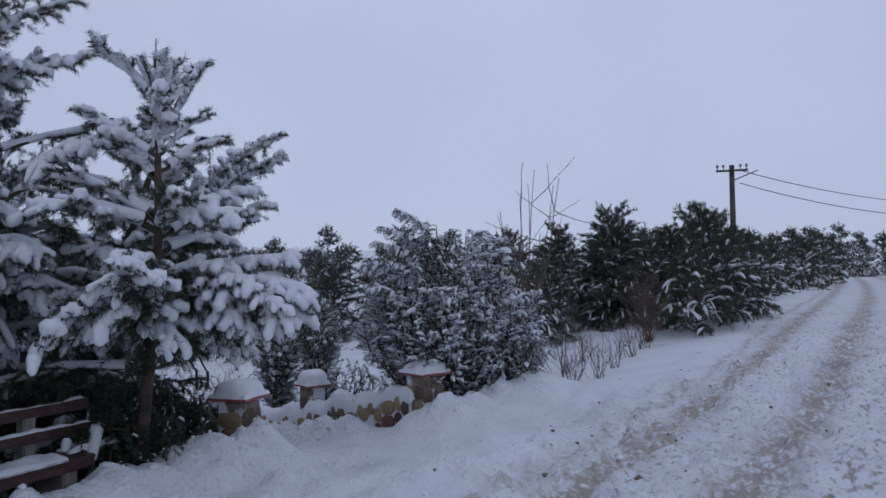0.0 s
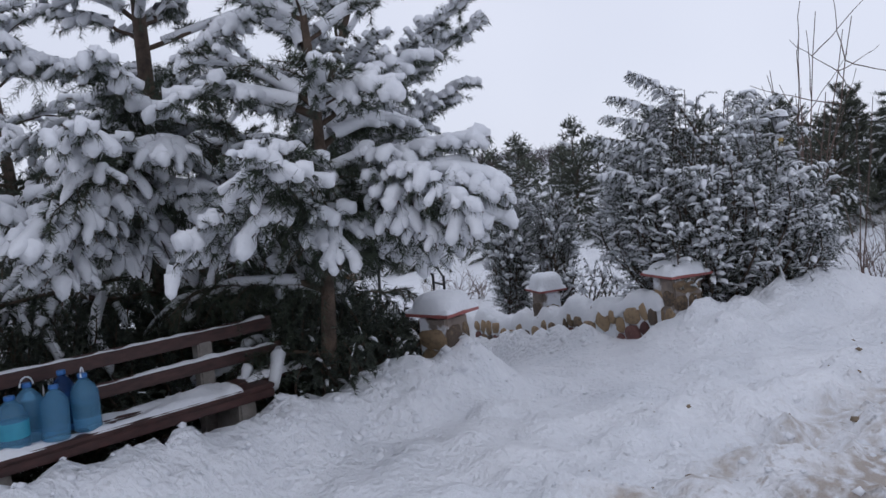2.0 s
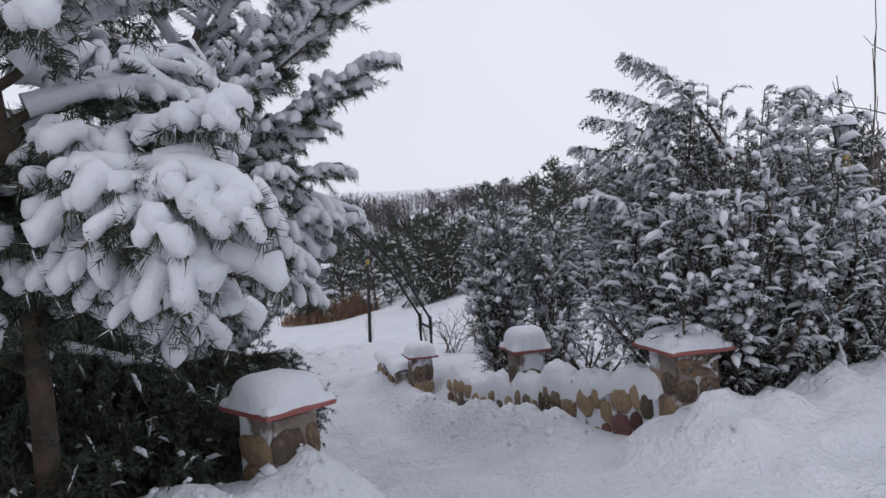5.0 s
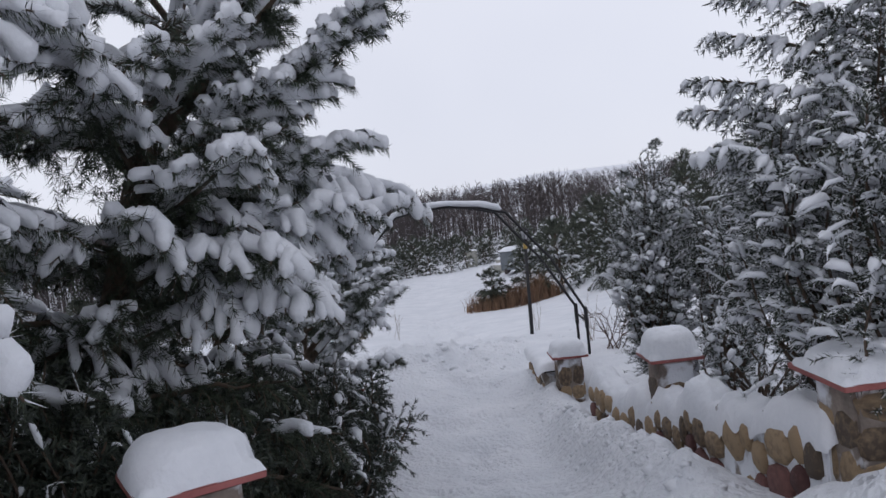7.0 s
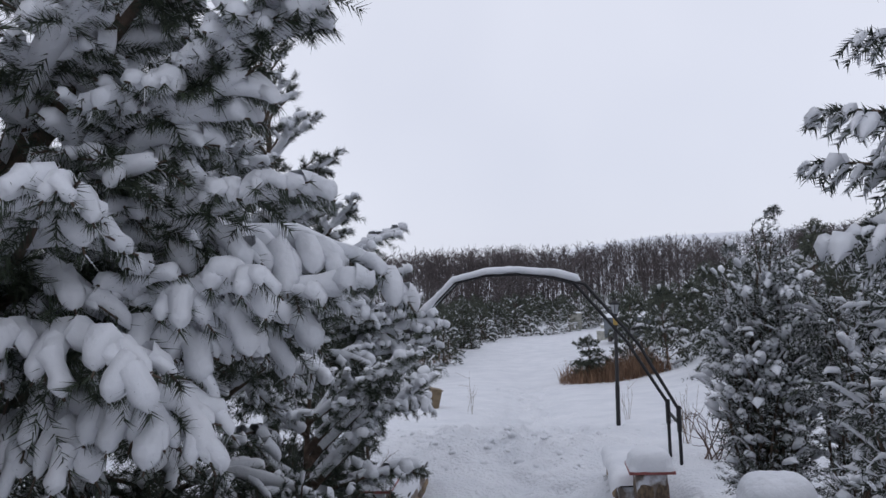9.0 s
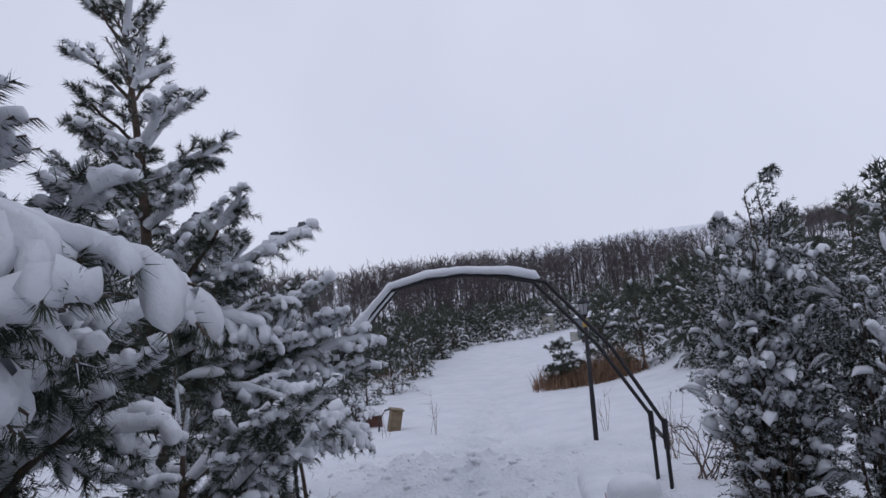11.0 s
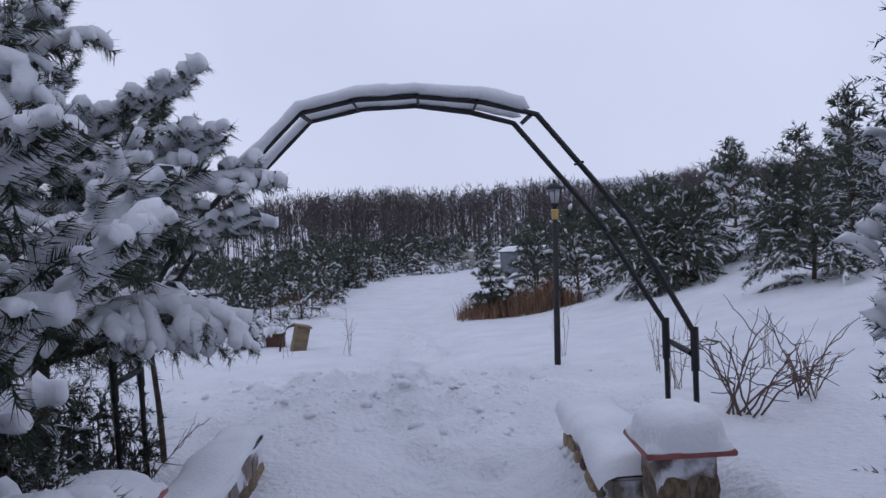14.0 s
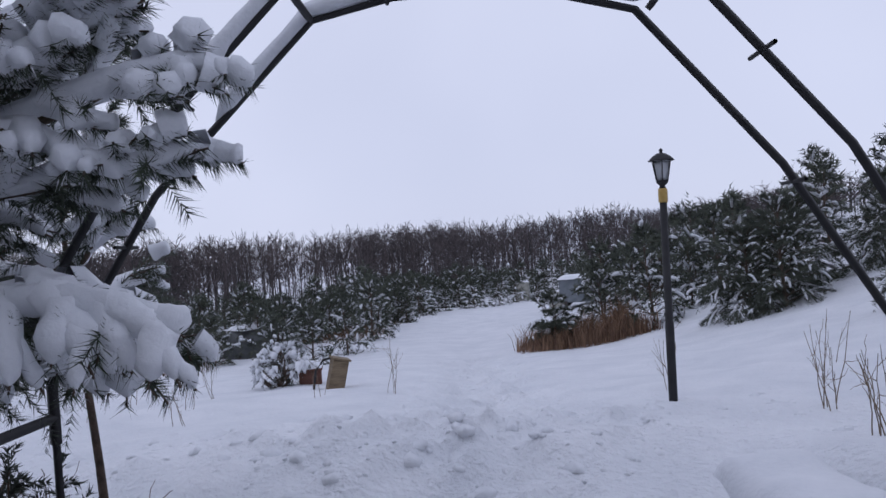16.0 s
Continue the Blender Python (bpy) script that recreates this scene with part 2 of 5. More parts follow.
def ground_height(x, y):
    x, y = np.asarray(x, float), np.asarray(y, float)
    u = -0.64 * (x + 1.4) + 0.768 * (y - 8.8)
    v = 0.768 * (x + 1.4) + 0.64 * (y - 8.8)
    z = base_height(x, y)
    near = 1 - smooth(np.hypot(x + 2, y - 9), 14, 30)
    z = z + near * (0.07 * (vnoise(x * 0.9, y * 0.9, 0, 1) - 0.5) + 0.05 * (vnoise(x * 2.3, y * 2.3, 0, 2) - 0.5))
    # trampled path
    path = np.exp(-((v + 0.1) / 0.75) ** 2) * smooth(u, -2, 0.5) * (1 - smooth(u, 9, 16))
    far_path = np.exp(-((v + 0.2 + 0.03 * (u - 12)) / 0.9) ** 2) * smooth(u, 9, 13)
    z = z - 0.10 * path - 0.17 * far_path
    lumps = np.maximum(vnoise(x * 4.2, y * 4.2, 0, 3) - 0.42, 0) * 0.20 + np.maximum(vnoise(x * 9, y * 9, 0, 4) - 0.48, 0) * 0.12
    z = z + lumps * (0.55 * path + 0.75 * near * smooth(-u, -0.3, 2))
    foot = np.maximum(vnoise(x * 3.3, y * 3.3, 0, 12) - 0.62, 0) * 0.35
    z = z - foot * near * (path + 0.5 * smooth(-u, -0.3, 2))
    trail = far_path * (1 - smooth(u, 24, 34))
    z = z + trail * (0.9 * lumps - 1.2 * foot)
    # heap shovelled up at the end of the cleared stretch
    heap = np.exp(-((u - 9.6) / 0.8) ** 2 - ((v + 0.7) / 1.7) ** 2)
    z = z + heap * (0.12 + 1.3 * lumps + 0.10 * vnoise(x * 3, y * 3, 0, 6))
    # bank thrown up along the bench, in front of the gate pillars and beside the road
    a = (x + 2.3) * 0.9 - (y - 6.6) * 0.42
    bank = np.exp(-((a - 0.08) / 0.32) ** 2) * smooth(y, 2.0, 4.0) * (1 - smooth(y, 7.3, 8.2))
    z = z + bank * (0.31 + 0.75 * lumps)
    z = z + (0.10 + 1.2 * lumps) * np.exp(-((x + 2.2) / 0.75) ** 2 - ((y - 7.3) / 0.7) ** 2)
    bank2 = np.exp(-((u + 0.48) / 0.5) ** 2) * smooth(v, 0.7, 1.4) * (1 - smooth(v, 3.2, 5))
    z = z + bank2 * (0.34 + 1.7 * lumps)
    # banks along the low walls
    side = np.exp(-((v - 0.95) / 0.24) ** 2) * smooth(u, 0.3, 1.0) * (1 - smooth(u, 7.2, 8.2))
    z = z + side * (0.26 + 0.14 * smooth(u, 1.0, 3.0) * (1 - smooth(u, 4.4, 5.4)) + 0.7 * lumps)
    # wheel ruts
    w = road_across(x, y)
    on = near * smooth(w, -3.2, -2.2) * (1 - smooth(w, 3, 5))
    wob = 0.10 * (vnoise(x * 0.8, y * 0.8, 0, 8) - 0.5)
    for c in (-2.05, -1.5, -0.2, 1.3, 2.6):
        z = z - 0.055 * on * np.exp(-((w + wob - c) / 0.2) ** 2)
    z = z + on * 0.9 * lumps
    return z


def mesh_of(name, verts, faces, material, smooth_it=True):
    """A mesh from numpy arrays of places and of faces with equally many corners."""
    verts, faces = np.asarray(verts, np.float32), np.asarray(faces, np.int32)
    me = bpy.data.meshes.new(name)
    me.vertices.add(len(verts))
    me.vertices.foreach_set("co", verts.ravel())
    n, k = faces.shape
    me.loops.add(n * k)
    me.loops.foreach_set("vertex_index", faces.ravel())
    me.polygons.add(n)
    me.polygons.foreach_set("loop_start", np.arange(n, dtype=np.int32) * k)
    me.polygons.foreach_set("loop_total", np.full(n, k, np.int32))
    me.polygons.foreach_set("use_smooth", np.full(n, smooth_it))
    me.update(calc_edges=True)
    me.validate()
    me.materials.append(material)
    return me


def spread(lo, hi, step, out, grow=1.18):
    """Even steps between lo and hi, then ever larger ones as far as out on both sides."""
    mid = list(np.arange(lo, hi, step))
    right, d = [hi], step
    while right[-1] < out:
        d *= grow
        right.append(right[-1] + d)
    left, d = [lo - step], step
    while left[-1] > -out:
        d *= grow
        left.append(left[-1] - d)
    return np.array(left[::-1] + mid + right)


GROUND = surface("trodden_snow", (0.64, 0.66, 0.70), (0.77, 0.78, 0.81), 1.4, 0.8, 0.9, 19.0, 0.055)


def road_dirt(m):
    """Brown slush along the wheel ruts, laid over the snow."""
    t = m.node_tree
    p = t.nodes["Principled BSDF"]
    snow_col = p.inputs["Base Color"].links[0].from_socket
    geo = t.nodes.new("ShaderNodeNewGeometry")
    sep = t.nodes.new("ShaderNodeSeparateXYZ")
    t.links.new(geo.outputs["Position"], sep.inputs[0])

    def op(kind, a, b=0.0, c=0.0):
        n = t.nodes.new("ShaderNodeMath")
        n.operation = kind
        for s, val in zip(n.inputs, (a, b, c)):
            if isinstance(val, (int, float)):
                s.default_value = val
            else:
                t.links.new(val, s)
        return n.outputs[0]

    x, y = sep.outputs[0], sep.outputs[1]
    along = op("MAXIMUM", op("ADD", op("MULTIPLY", op("SUBTRACT", x, ROAD_P[0]), ROAD_D[0]), op("MULTIPLY", op("SUBTRACT", y, ROAD_P[1]), ROAD_D[1])), 0.0)
    w = op("SUBTRACT", op("MULTIPLY", op("SUBTRACT", x, ROAD_P[0]), ROAD_D[1]), op("MULTIPLY", op("SUBTRACT", y, ROAD_P[1]), ROAD_D[0]))
    w = op("ADD", w, op("MULTIPLY", op("MULTIPLY", along, along), 0.0009))
    n1 = t.nodes.new("ShaderNodeTexNoise")
    n1.inputs["Scale"].default_value, n1.inputs["Detail"].default_value = 1.3, 6.0
    n2 = t.nodes.new("ShaderNodeTexNoise")
    n2.inputs["Scale"].default_value, n2.inputs["Detail"].default_value = 13.0, 8.0
    for n in (n1, n2):
        t.links.new(geo.outputs["Position"], n.inputs["Vector"])
    w = op("ADD", w, op("MULTIPLY", op("SUBTRACT", n1.outputs["Fac"], 0.5), 0.5))
    n3 = t.nodes.new("ShaderNodeTexNoise")
    n3.inputs["Scale"].default_value, n3.inputs["Detail"].default_value = 17.0, 5.0
    t.links.new(geo.outputs["Position"], n3.inputs["Vector"])

    def band(rows):
        out = 0.0
        for c, wide, much in rows:
            d = op("DIVIDE", op("SUBTRACT", w, c), wide)
            out = op("MAXIMUM", out, op("MULTIPLY", op("EXPONENT", op("MULTIPLY", op("MULTIPLY", d, d), -1.0)), much))
        return out

    ruts = op("MULTIPLY", band(((-1.5, 0.22, 1.0), (-2.05, 0.12, 0.55), (-0.2, 0.26, 1.0), (1.3, 0.35, 0.8), (2.6, 0.35, 0.7))), op("MULTIPLY", op("SUBTRACT", n2.outputs["Fac"], 0.34), 4.5))
    specks = op("MULTIPLY", band(((-1.3, 0.8, 0.85), (0.2, 1.2, 0.9), (2.2, 1.2, 0.9))), op("MULTIPLY", op("SUBTRACT", n3.outputs["Fac"], 0.53), 7.0))
    mask = op("MINIMUM", op("MAXIMUM", op("MAXIMUM", ruts, specks), 0.0), 0.85)
    ramp = t.nodes.new("ShaderNodeValToRGB")
    ramp.color_ramp.elements[0].color, ramp.color_ramp.elements[1].color = (0.20, 0.155, 0.12, 1), (0.42, 0.36, 0.30, 1)
    t.links.new(n2.outputs["Fac"], ramp.inputs[0])
    mx = t.nodes.new("ShaderNodeMix")
    mx.data_type = "RGBA"
    t.links.new(mask, mx.inputs["Factor"])
    t.links.new(snow_col, mx.inputs["A"])
    t.links.new(ramp.outputs[0], mx.inputs["B"])
    t.links.new(mx.outputs["Result"], p.inputs["Base Color"])


road_dirt(GROUND)
gx, gy = spread(-17, 5.5, 0.075, 1500), spread(1, 27, 0.075, 1500)
gX, gY = np.meshgrid(gx, gy)
nx, ny = len(gx), len(gy)
idx = np.arange(nx * ny).reshape(ny, nx)
quads = np.stack([idx[:-1, :-1], idx[:-1, 1:], idx[1:, 1:], idx[1:, :-1]], -1).reshape(-1, 4)
ground = new("ground", mesh_of("ground", np.stack([gX, gY, ground_height(gX, gY)], -1).reshape(-1, 3), quads, GROUND))
tagged(ground, "snow-covered sloping ground with trodden path and slushy wheel ruts", "ground", kind="structure")


def gz(x, y):
    return float(ground_height(x, y))


# ---- building blocks ----
def tubes(lines, radii, sides=6, flat=1.0, lump=0.0, seed=0, lift=0.0):
    """Round bars along many lines at once. lines (T, n, 3), radii (T, n). flat: height over width; lift: raise by so many radii; lump: uneven surface."""
    lines, radii = np.asarray(lines, float), np.asarray(radii, float)
    T, n, _ = lines.shape
    tan = np.gradient(lines, axis=1)
    tan /= np.linalg.norm(tan, axis=-1, keepdims=True) + 1e-9
    ref = np.where(np.abs(tan[..., 2:3]) > 0.93, np.array([1.0, 0, 0]), np.array([0, 0, 1.0]))
    side = np.cross(tan, ref)
    side /= np.linalg.norm(side, axis=-1, keepdims=True) + 1e-9
    up = np.cross(side, tan)
    a = np.arange(sides) * 2 * np.pi / sides
    r = radii[..., None] * np.ones(sides)
    mid = lines + np.array([0, 0, 1.0]) * (lift * radii)[..., None]
    if lump:
        q = mid[:, :, None, :] + radii[..., None, None] * (np.cos(a)[:, None] * side[:, :, None] + np.sin(a)[:, None] * up[:, :, None])
        r = r * (1 + lump * (vnoise(q[..., 0] * 12, q[..., 1] * 12, q[..., 2] * 12, seed) - 0.5) + 0.4 * lump * (vnoise(q[..., 0] * 27, q[..., 1] * 27, q[..., 2] * 27, seed + 3) - 0.5))
    v = mid[:, :, None, :] + r[..., None] * (np.cos(a)[:, None] * side[:, :, None] + flat * np.sin(a)[:, None] * up[:, :, None])
    base = (np.arange(T) * n * sides)[:, None, None]
    i, j = np.arange(n - 1)[None, :, None] * sides, np.arange(sides)[None, None, :]
    k = (j + 1) % sides
    f = np.stack([base + i + j, base + i + k, base + i + sides + k, base + i + sides + j], -1).reshape(-1, 4)
    return v.reshape(-1, 3), f


def join(*some):
    vs, fs, n = [], [], 0
    for v, f in some:
        vs.append(v)
        fs.append(f + n)
        n += len(v)
    return np.concatenate(vs), np.concatenate(fs)


def part(name, data, material, parent, label=""):
    """One mesh object under a thing or under a part, from a bmesh or from places and faces."""
    if isinstance(data, tuple):
        me = mesh_of(name, *data, material)
    else:
        me = bpy.data.meshes.new(name)
        data.to_mesh(me)
        data.free()
        me.materials.append(material)
    ob = new(name, me)
    ob.parent = parent
    if label:
        ob["label"] = label
    return ob


def empty(name, m, label, category, group="", kind=""):
    ob = new(name)
    ob.matrix_world = m
    ob.empty_display_size = 0.1
    return tagged(ob, label, category, group, kind)


def box(sx, sy, sz, x=0, y=0, z=0, bevel=0.006, m=None, bm=None):
    """A bevelled block, its middle at x, y, z."""
    bm = bm or bmesh.new()
    got = bmesh.ops.create_cube(bm, size=1.0, matrix=(m or Matrix()) @ Matrix.LocRotScale((x, y, z), None, (sx, sy, sz)))
    if bevel:
        edges = {e for v in got["verts"] for e in v.link_edges}
        bmesh.ops.bevel(bm, geom=list(edges), offset=bevel, segments=2, affect="EDGES")
    return bm


def lathe(profile, sides=20, bm=None, m=None):
    """A turned body from (radius, height) pairs."""
    bm = bm or bmesh.new()
    rings = [[bm.verts.new((m or Matrix()) @ Vector((r * math.cos(2 * math.pi * i / sides), r * math.sin(2 * math.pi * i / sides), z))) for i in range(sides)] for r, z in profile]
    for a, b in zip(rings, rings[1:]):
        for i in range(sides):
            bm.faces.new((a[i], a[(i + 1) % sides], b[(i + 1) % sides], b[i]))
    bm.faces.new(rings[0][::-1])
    bm.faces.new(rings[-1])
    for f in bm.faces:
        f.smooth = True
    return bm


def bar(points, radius, sides=8):
    pts = np.array([list(p) for p in points], float)[None]
    return tubes(pts, np.full(pts.shape[:2], radius), sides)


def square_bar(points, w):
    pts = np.array([list(p) for p in points], float)[None]
    return tubes(pts, np.full(pts.shape[:2], w * 0.707), 4)


def snow_pad(sx, sy, h, seed=0, n=22, power=3.0, m=None):
    """A rounded cushion of snow lying on a flat top."""
    g = np.linspace(-1, 1, n)
    X, Y = np.meshgrid(g, g)
    # push the square's rim to a rounded one
    edge = np.clip(1 - (np.abs(X) ** power + np.abs(Y) ** power), 0, 1) ** (1 / power)
    lump = 0.92 + 0.16 * vnoise(X * 1.6 + seed, Y * 1.6, 0, seed) + 0.05 * (vnoise(X * 7, Y * 7, 0, seed + 1) - 0.5)
    Z = h * (edge * 0.86 + 0.14) * lump
    rim = (np.maximum(np.abs(X), np.abs(Y)) > 0.999)
    Z = np.where(rim, -0.012, Z)
    wob = 1 + 0.03 * (vnoise(X * 3, Y * 3, 1, seed + 5) - 0.5)
    v = np.stack([X * sx / 2 * wob, Y * sy / 2 * wob, Z], -1).reshape(-1, 3)
    if m is not None:
        v = v @ np.array(m.to_3x3()).T + np.array(m.translation)
    i = np.arange(n * n).reshape(n, n)
    f = np.stack([i[:-1, :-1], i[:-1, 1:], i[1:, 1:], i[1:, :-1]], -1).reshape(-1, 4)
    return v, f


# ---- trees ----
def curve_down(start, direction, length, droop, n):
    """A line from start that leaves along direction and sinks under its load."""
    s = np.linspace(0, 1, n)[:, None]
    d = np.array(direction) / np.linalg.norm(direction)
    return np.array(start) + d * length * s + np.array([0, 0, -1.0]) * droop * length * s ** 2


def needles(lines, per, length, width, rng, forward=0.7, spare=0.0, hang=0.0):
    """Needles all round many twigs: one thin triangle each. hang: how far they turn downwards, under a load of snow."""
    T, n, _ = lines.shape
    s = rng.random((T, per)) * (1 - spare) + spare
    k = s * (n - 1)
    i = np.minimum(k.astype(int), n - 2)
    fr = (k - i)[..., None]
    rows = np.arange(T)[:, None]
    base = lines[rows, i] * (1 - fr) + lines[rows, i + 1] * fr
    tan = lines[rows, i + 1] - lines[rows, i]
    tan /= np.linalg.norm(tan, axis=-1, keepdims=True) + 1e-9
    out = rng.normal(size=(T, per, 3)) - np.array([0, 0, hang])
    out -= (out * tan).sum(-1, keepdims=True) * tan
    out /= np.linalg.norm(out, axis=-1, keepdims=True) + 1e-9
    d = tan * forward + out
    d /= np.linalg.norm(d, axis=-1, keepdims=True)
    ln = length * (0.7 + 0.6 * rng.random((T, per, 1)))
    sd = np.cross(d, rng.normal(size=(T, per, 3)))
    sd /= np.linalg.norm(sd, axis=-1, keepdims=True) + 1e-9
    v = np.stack([base + sd * width / 2, base - sd * width / 2, base + d * ln], 2).reshape(-1, 3)
    return v, np.arange(len(v)).reshape(-1, 3)


FINGER_S = np.array([0.0, 0.05, 0.30, 0.62, 0.85, 0.96, 1.0])
FINGER_R = np.array([0.05, 0.66, 0.97, 1.06, 0.97, 0.58, 0.04])


def rolls(lines, size, sides, seed, rng, lump=0.5, flat=0.95, lift=0.7, brief=False):
    """Rounded rolls of snow along many lines, with blunt ends. size (T,)."""
    n = lines.shape[1]
    fs, fr = (FINGER_S, FINGER_R) if not brief else (np.array([0.0, 0.22, 0.72, 1.0]), np.array([0.05, 1.0, 1.0, 0.05]))
    k = fs * (n - 1)
    i = np.minimum(k.astype(int), n - 2)
    f = (k - i)[None, :, None]
    pts = lines[:, i] * (1 - f) + lines[:, i + 1] * f
    wav = 0.85 + 0.3 * rng.random((len(lines), len(fs)))
    return tubes(pts, size[:, None] * fr * wav, sides, flat, lump, seed, lift)


def pine(name, h, r, seed, label, at, turn=0.0, density=0.8, needle=(54, 0.088, 0.0085), snow=0.046, low=0.10, lean=(0.0, 0.0), sub=1.0, bare_top=0.45,
         leaf=None, group="", category="pine tree", up=0.30, snowy=0.86, sides=5, shade=0.9, full=0.75, fingers=2, inner=True):
    """A pine: trunk, whorls of limbs that bend under snow, fans of side twigs with needles, and rolls of snow lying along them.
    shade: up to this height the snow is thin; full: how broad the crown stays towards its top."""
    rng = np.random.default_rng(seed)
    tree = empty(name, pose(*at, 0, 0, turn), label, category, group)
    nt = 12
    s = np.linspace(0, 1, nt)
    trunk = np.stack([lean[0] * s ** 1.5 + 0.05 * np.sin(s * 5 + seed), lean[1] * s ** 1.5 + 0.05 * np.cos(s * 4 + seed), -0.25 + s * (h + 0.25)], -1)
    rad = (0.015 * h + 0.010) * (1 - s) ** 0.8 + 0.008
    limbs, limb_r, twigs, dark, shape = [], [], [], [], []
    z = low * h
    while z < h * 0.97:
        k = z / h
        reach = r * (1 - k) ** full * (0.8 + 0.2 * min(k / 0.25, 1)) + 0.20
        count = int(round((5.2 + rng.random()) * (1.0 if k < 0.8 else 0.8)))
        begin = rng.random() * 6.28
        for c in range(count):
            a = begin + c * 6.283 / count + rng.normal() * 0.3
            L = reach * (0.62 + 0.55 * rng.random())
            rise = up + 0.95 * k ** 1.5 + rng.normal() * 0.16
            base = np.array([np.interp(z, trunk[:, 2], trunk[:, 0]), np.interp(z, trunk[:, 2], trunk[:, 1]), z + rng.normal() * 0.07])
            droop = (0.62 - 0.45 * k) * (0.5 + 0.9 * rng.random())
            bend = np.cumsum(rng.normal(size=(8, 3)) * 0.016, axis=0)
            line = curve_down(base, (math.cos(a), math.sin(a), rise), L, droop, 9)
            line[1:] += bend * L
            shape.append((line, k, L))
        z += (0.20 + 0.16 * rng.random()) * (0.75 + 0.1 * h) / max(density, 0.5) ** 0.5
    for line, k, L in shape:
        limbs.append(line)
        limb_r.append(np.linspace(0.008 + 0.010 * L, 0.006, 9))
        m = max(3, int(L / (0.12 if k < 0.6 else 0.155) * density))
        if inner and k < 0.5:
            for q in range(m):
                b = line[0] + (line[4] - line[0]) * rng.random()
                d = rng.normal(size=3) * np.array([1, 1, 0.6]) + np.array([0, 0, 0.2])
                dark.append(curve_down(b, d, sub * (0.18 + 0.2 * rng.random()), 0.4, 6))
        for q in range(m):
            f = 0.22 + 0.78 * (q + 0.7 * rng.random()) / m
            p = f * 8
            i = min(int(p), 7)
            b = line[i] + (line[i + 1] - line[i]) * (p - i)
            t = line[i + 1] - line[i]
            t = t / np.linalg.norm(t)
            sd = np.cross(t, (0, 0, 1.0))
            sd /= np.linalg.norm(sd) + 1e-9
            sgn = 1 if (q % 2) else -1
            ang = 0.35 + 0.65 * rng.random()
            d = t * math.cos(ang) + sd * sgn * math.sin(ang) + np.array([0, 0, 0.22 * rng.normal() + 0.05 + 0.55 * k])
            l2 = sub * (0.15 + 0.20 * rng.random()) * (1.15 - 0.4 * f) * (0.75 + 0.35 * min(L, 1.6))
            tw = curve_down(b, d, l2, (0.75 - 0.6 * k) * (0.3 + 1.2 * rng.random()), 6)
            twigs.append(tw)
            for g in range(fingers if rng.random() < 0.65 else 0):
                g2 = 2 + g
                t2 = tw[g2 + 1] - tw[g2]
                t2 = t2 / np.linalg.norm(t2)
                d2 = t2 + np.cross(t2, (0, 0, 1.0)) * (0.7 if g % 2 else -0.7) + rng.normal(size=3) * 0.15
                twigs.append(curve_down(tw[g2], d2, l2 * (0.40 + 0.25 * rng.random()), (0.7 - 0.6 * k) * rng.random(), 6))
        twigs.append(np.array([line[6] + (line[8] - line[6]) * x for x in np.linspace(0, 1.15, 6)]))
    for c in range(6):
        a = c * 1.05 + rng.random()
        twigs.append(curve_down(trunk[-2], (0.5 * math.cos(a), 0.5 * math.sin(a), 1.0), 0.30 * sub, 0.02, 6))
    twigs.append(curve_down(trunk[-2], (0, 0, 1.0), 0.42 * sub, 0.0, 6))
    limbs, twigs, limb_r = np.array(limbs), np.array(twigs), np.array(limb_r)
    part("trunk", tubes(trunk[None], rad[None], 8), BARK, tree)
    part("limbwork", tubes(limbs[:, [0, 4, 8]], limb_r[:, [0, 4, 8]], 3), BARK, tree)["kind"] = "stuff"
    per, nl, nw = needle
    part("needle_growth", needles(np.concatenate([twigs, np.array(dark)]) if dark else twigs, per, nl, nw, rng, 0.8, 0.05), leaf or NEEDLE, tree)["kind"] = "stuff"
    # snow lies along twigs and outer limbs, thin low down inside the shelter of the crown
    zt = twigs[:, :, 2].mean(1)
    chance = snowy * (1 - bare_top * np.clip((zt / h - 0.6) / 0.4, 0, 1)) * np.clip(zt / max(shade, 0.01), 0.2, 1) ** 1.8
    st = twigs[rng.random(len(twigs)) < chance]
    ends = 0.80 + 0.28 * rng.random((len(st), 1, 1))
    st = st[:, :1] + (st - st[:, :1]) * ends
    v1 = rolls(st, snow * (0.55 + 0.75 * rng.random(len(st))), sides, seed, rng)
    outer = limbs[:, 2:, :]
    zl = outer[:, :, 2].mean(1)
    outer = outer[rng.random(len(outer)) < snowy * np.clip(zl / max(shade, 0.01), 0.15, 1) ** 1.8]
    v2 = rolls(outer, snow * 1.15 * (0.6 + 0.6 * rng.random(len(outer))), sides, seed + 1, rng, 0.5)
    part("snow_load", join(v1, v2), SNOW, tree, "thick rolls of white snow on the branches")["kind"] = "stuff"
    return tree


SHOOT_S = np.array([0.0, 0.35, 0.68, 0.88, 0.97, 1.0])
SHOOT_R = np.array([1.12, 1.05, 1.02, 0.98, 0.60, 0.04])


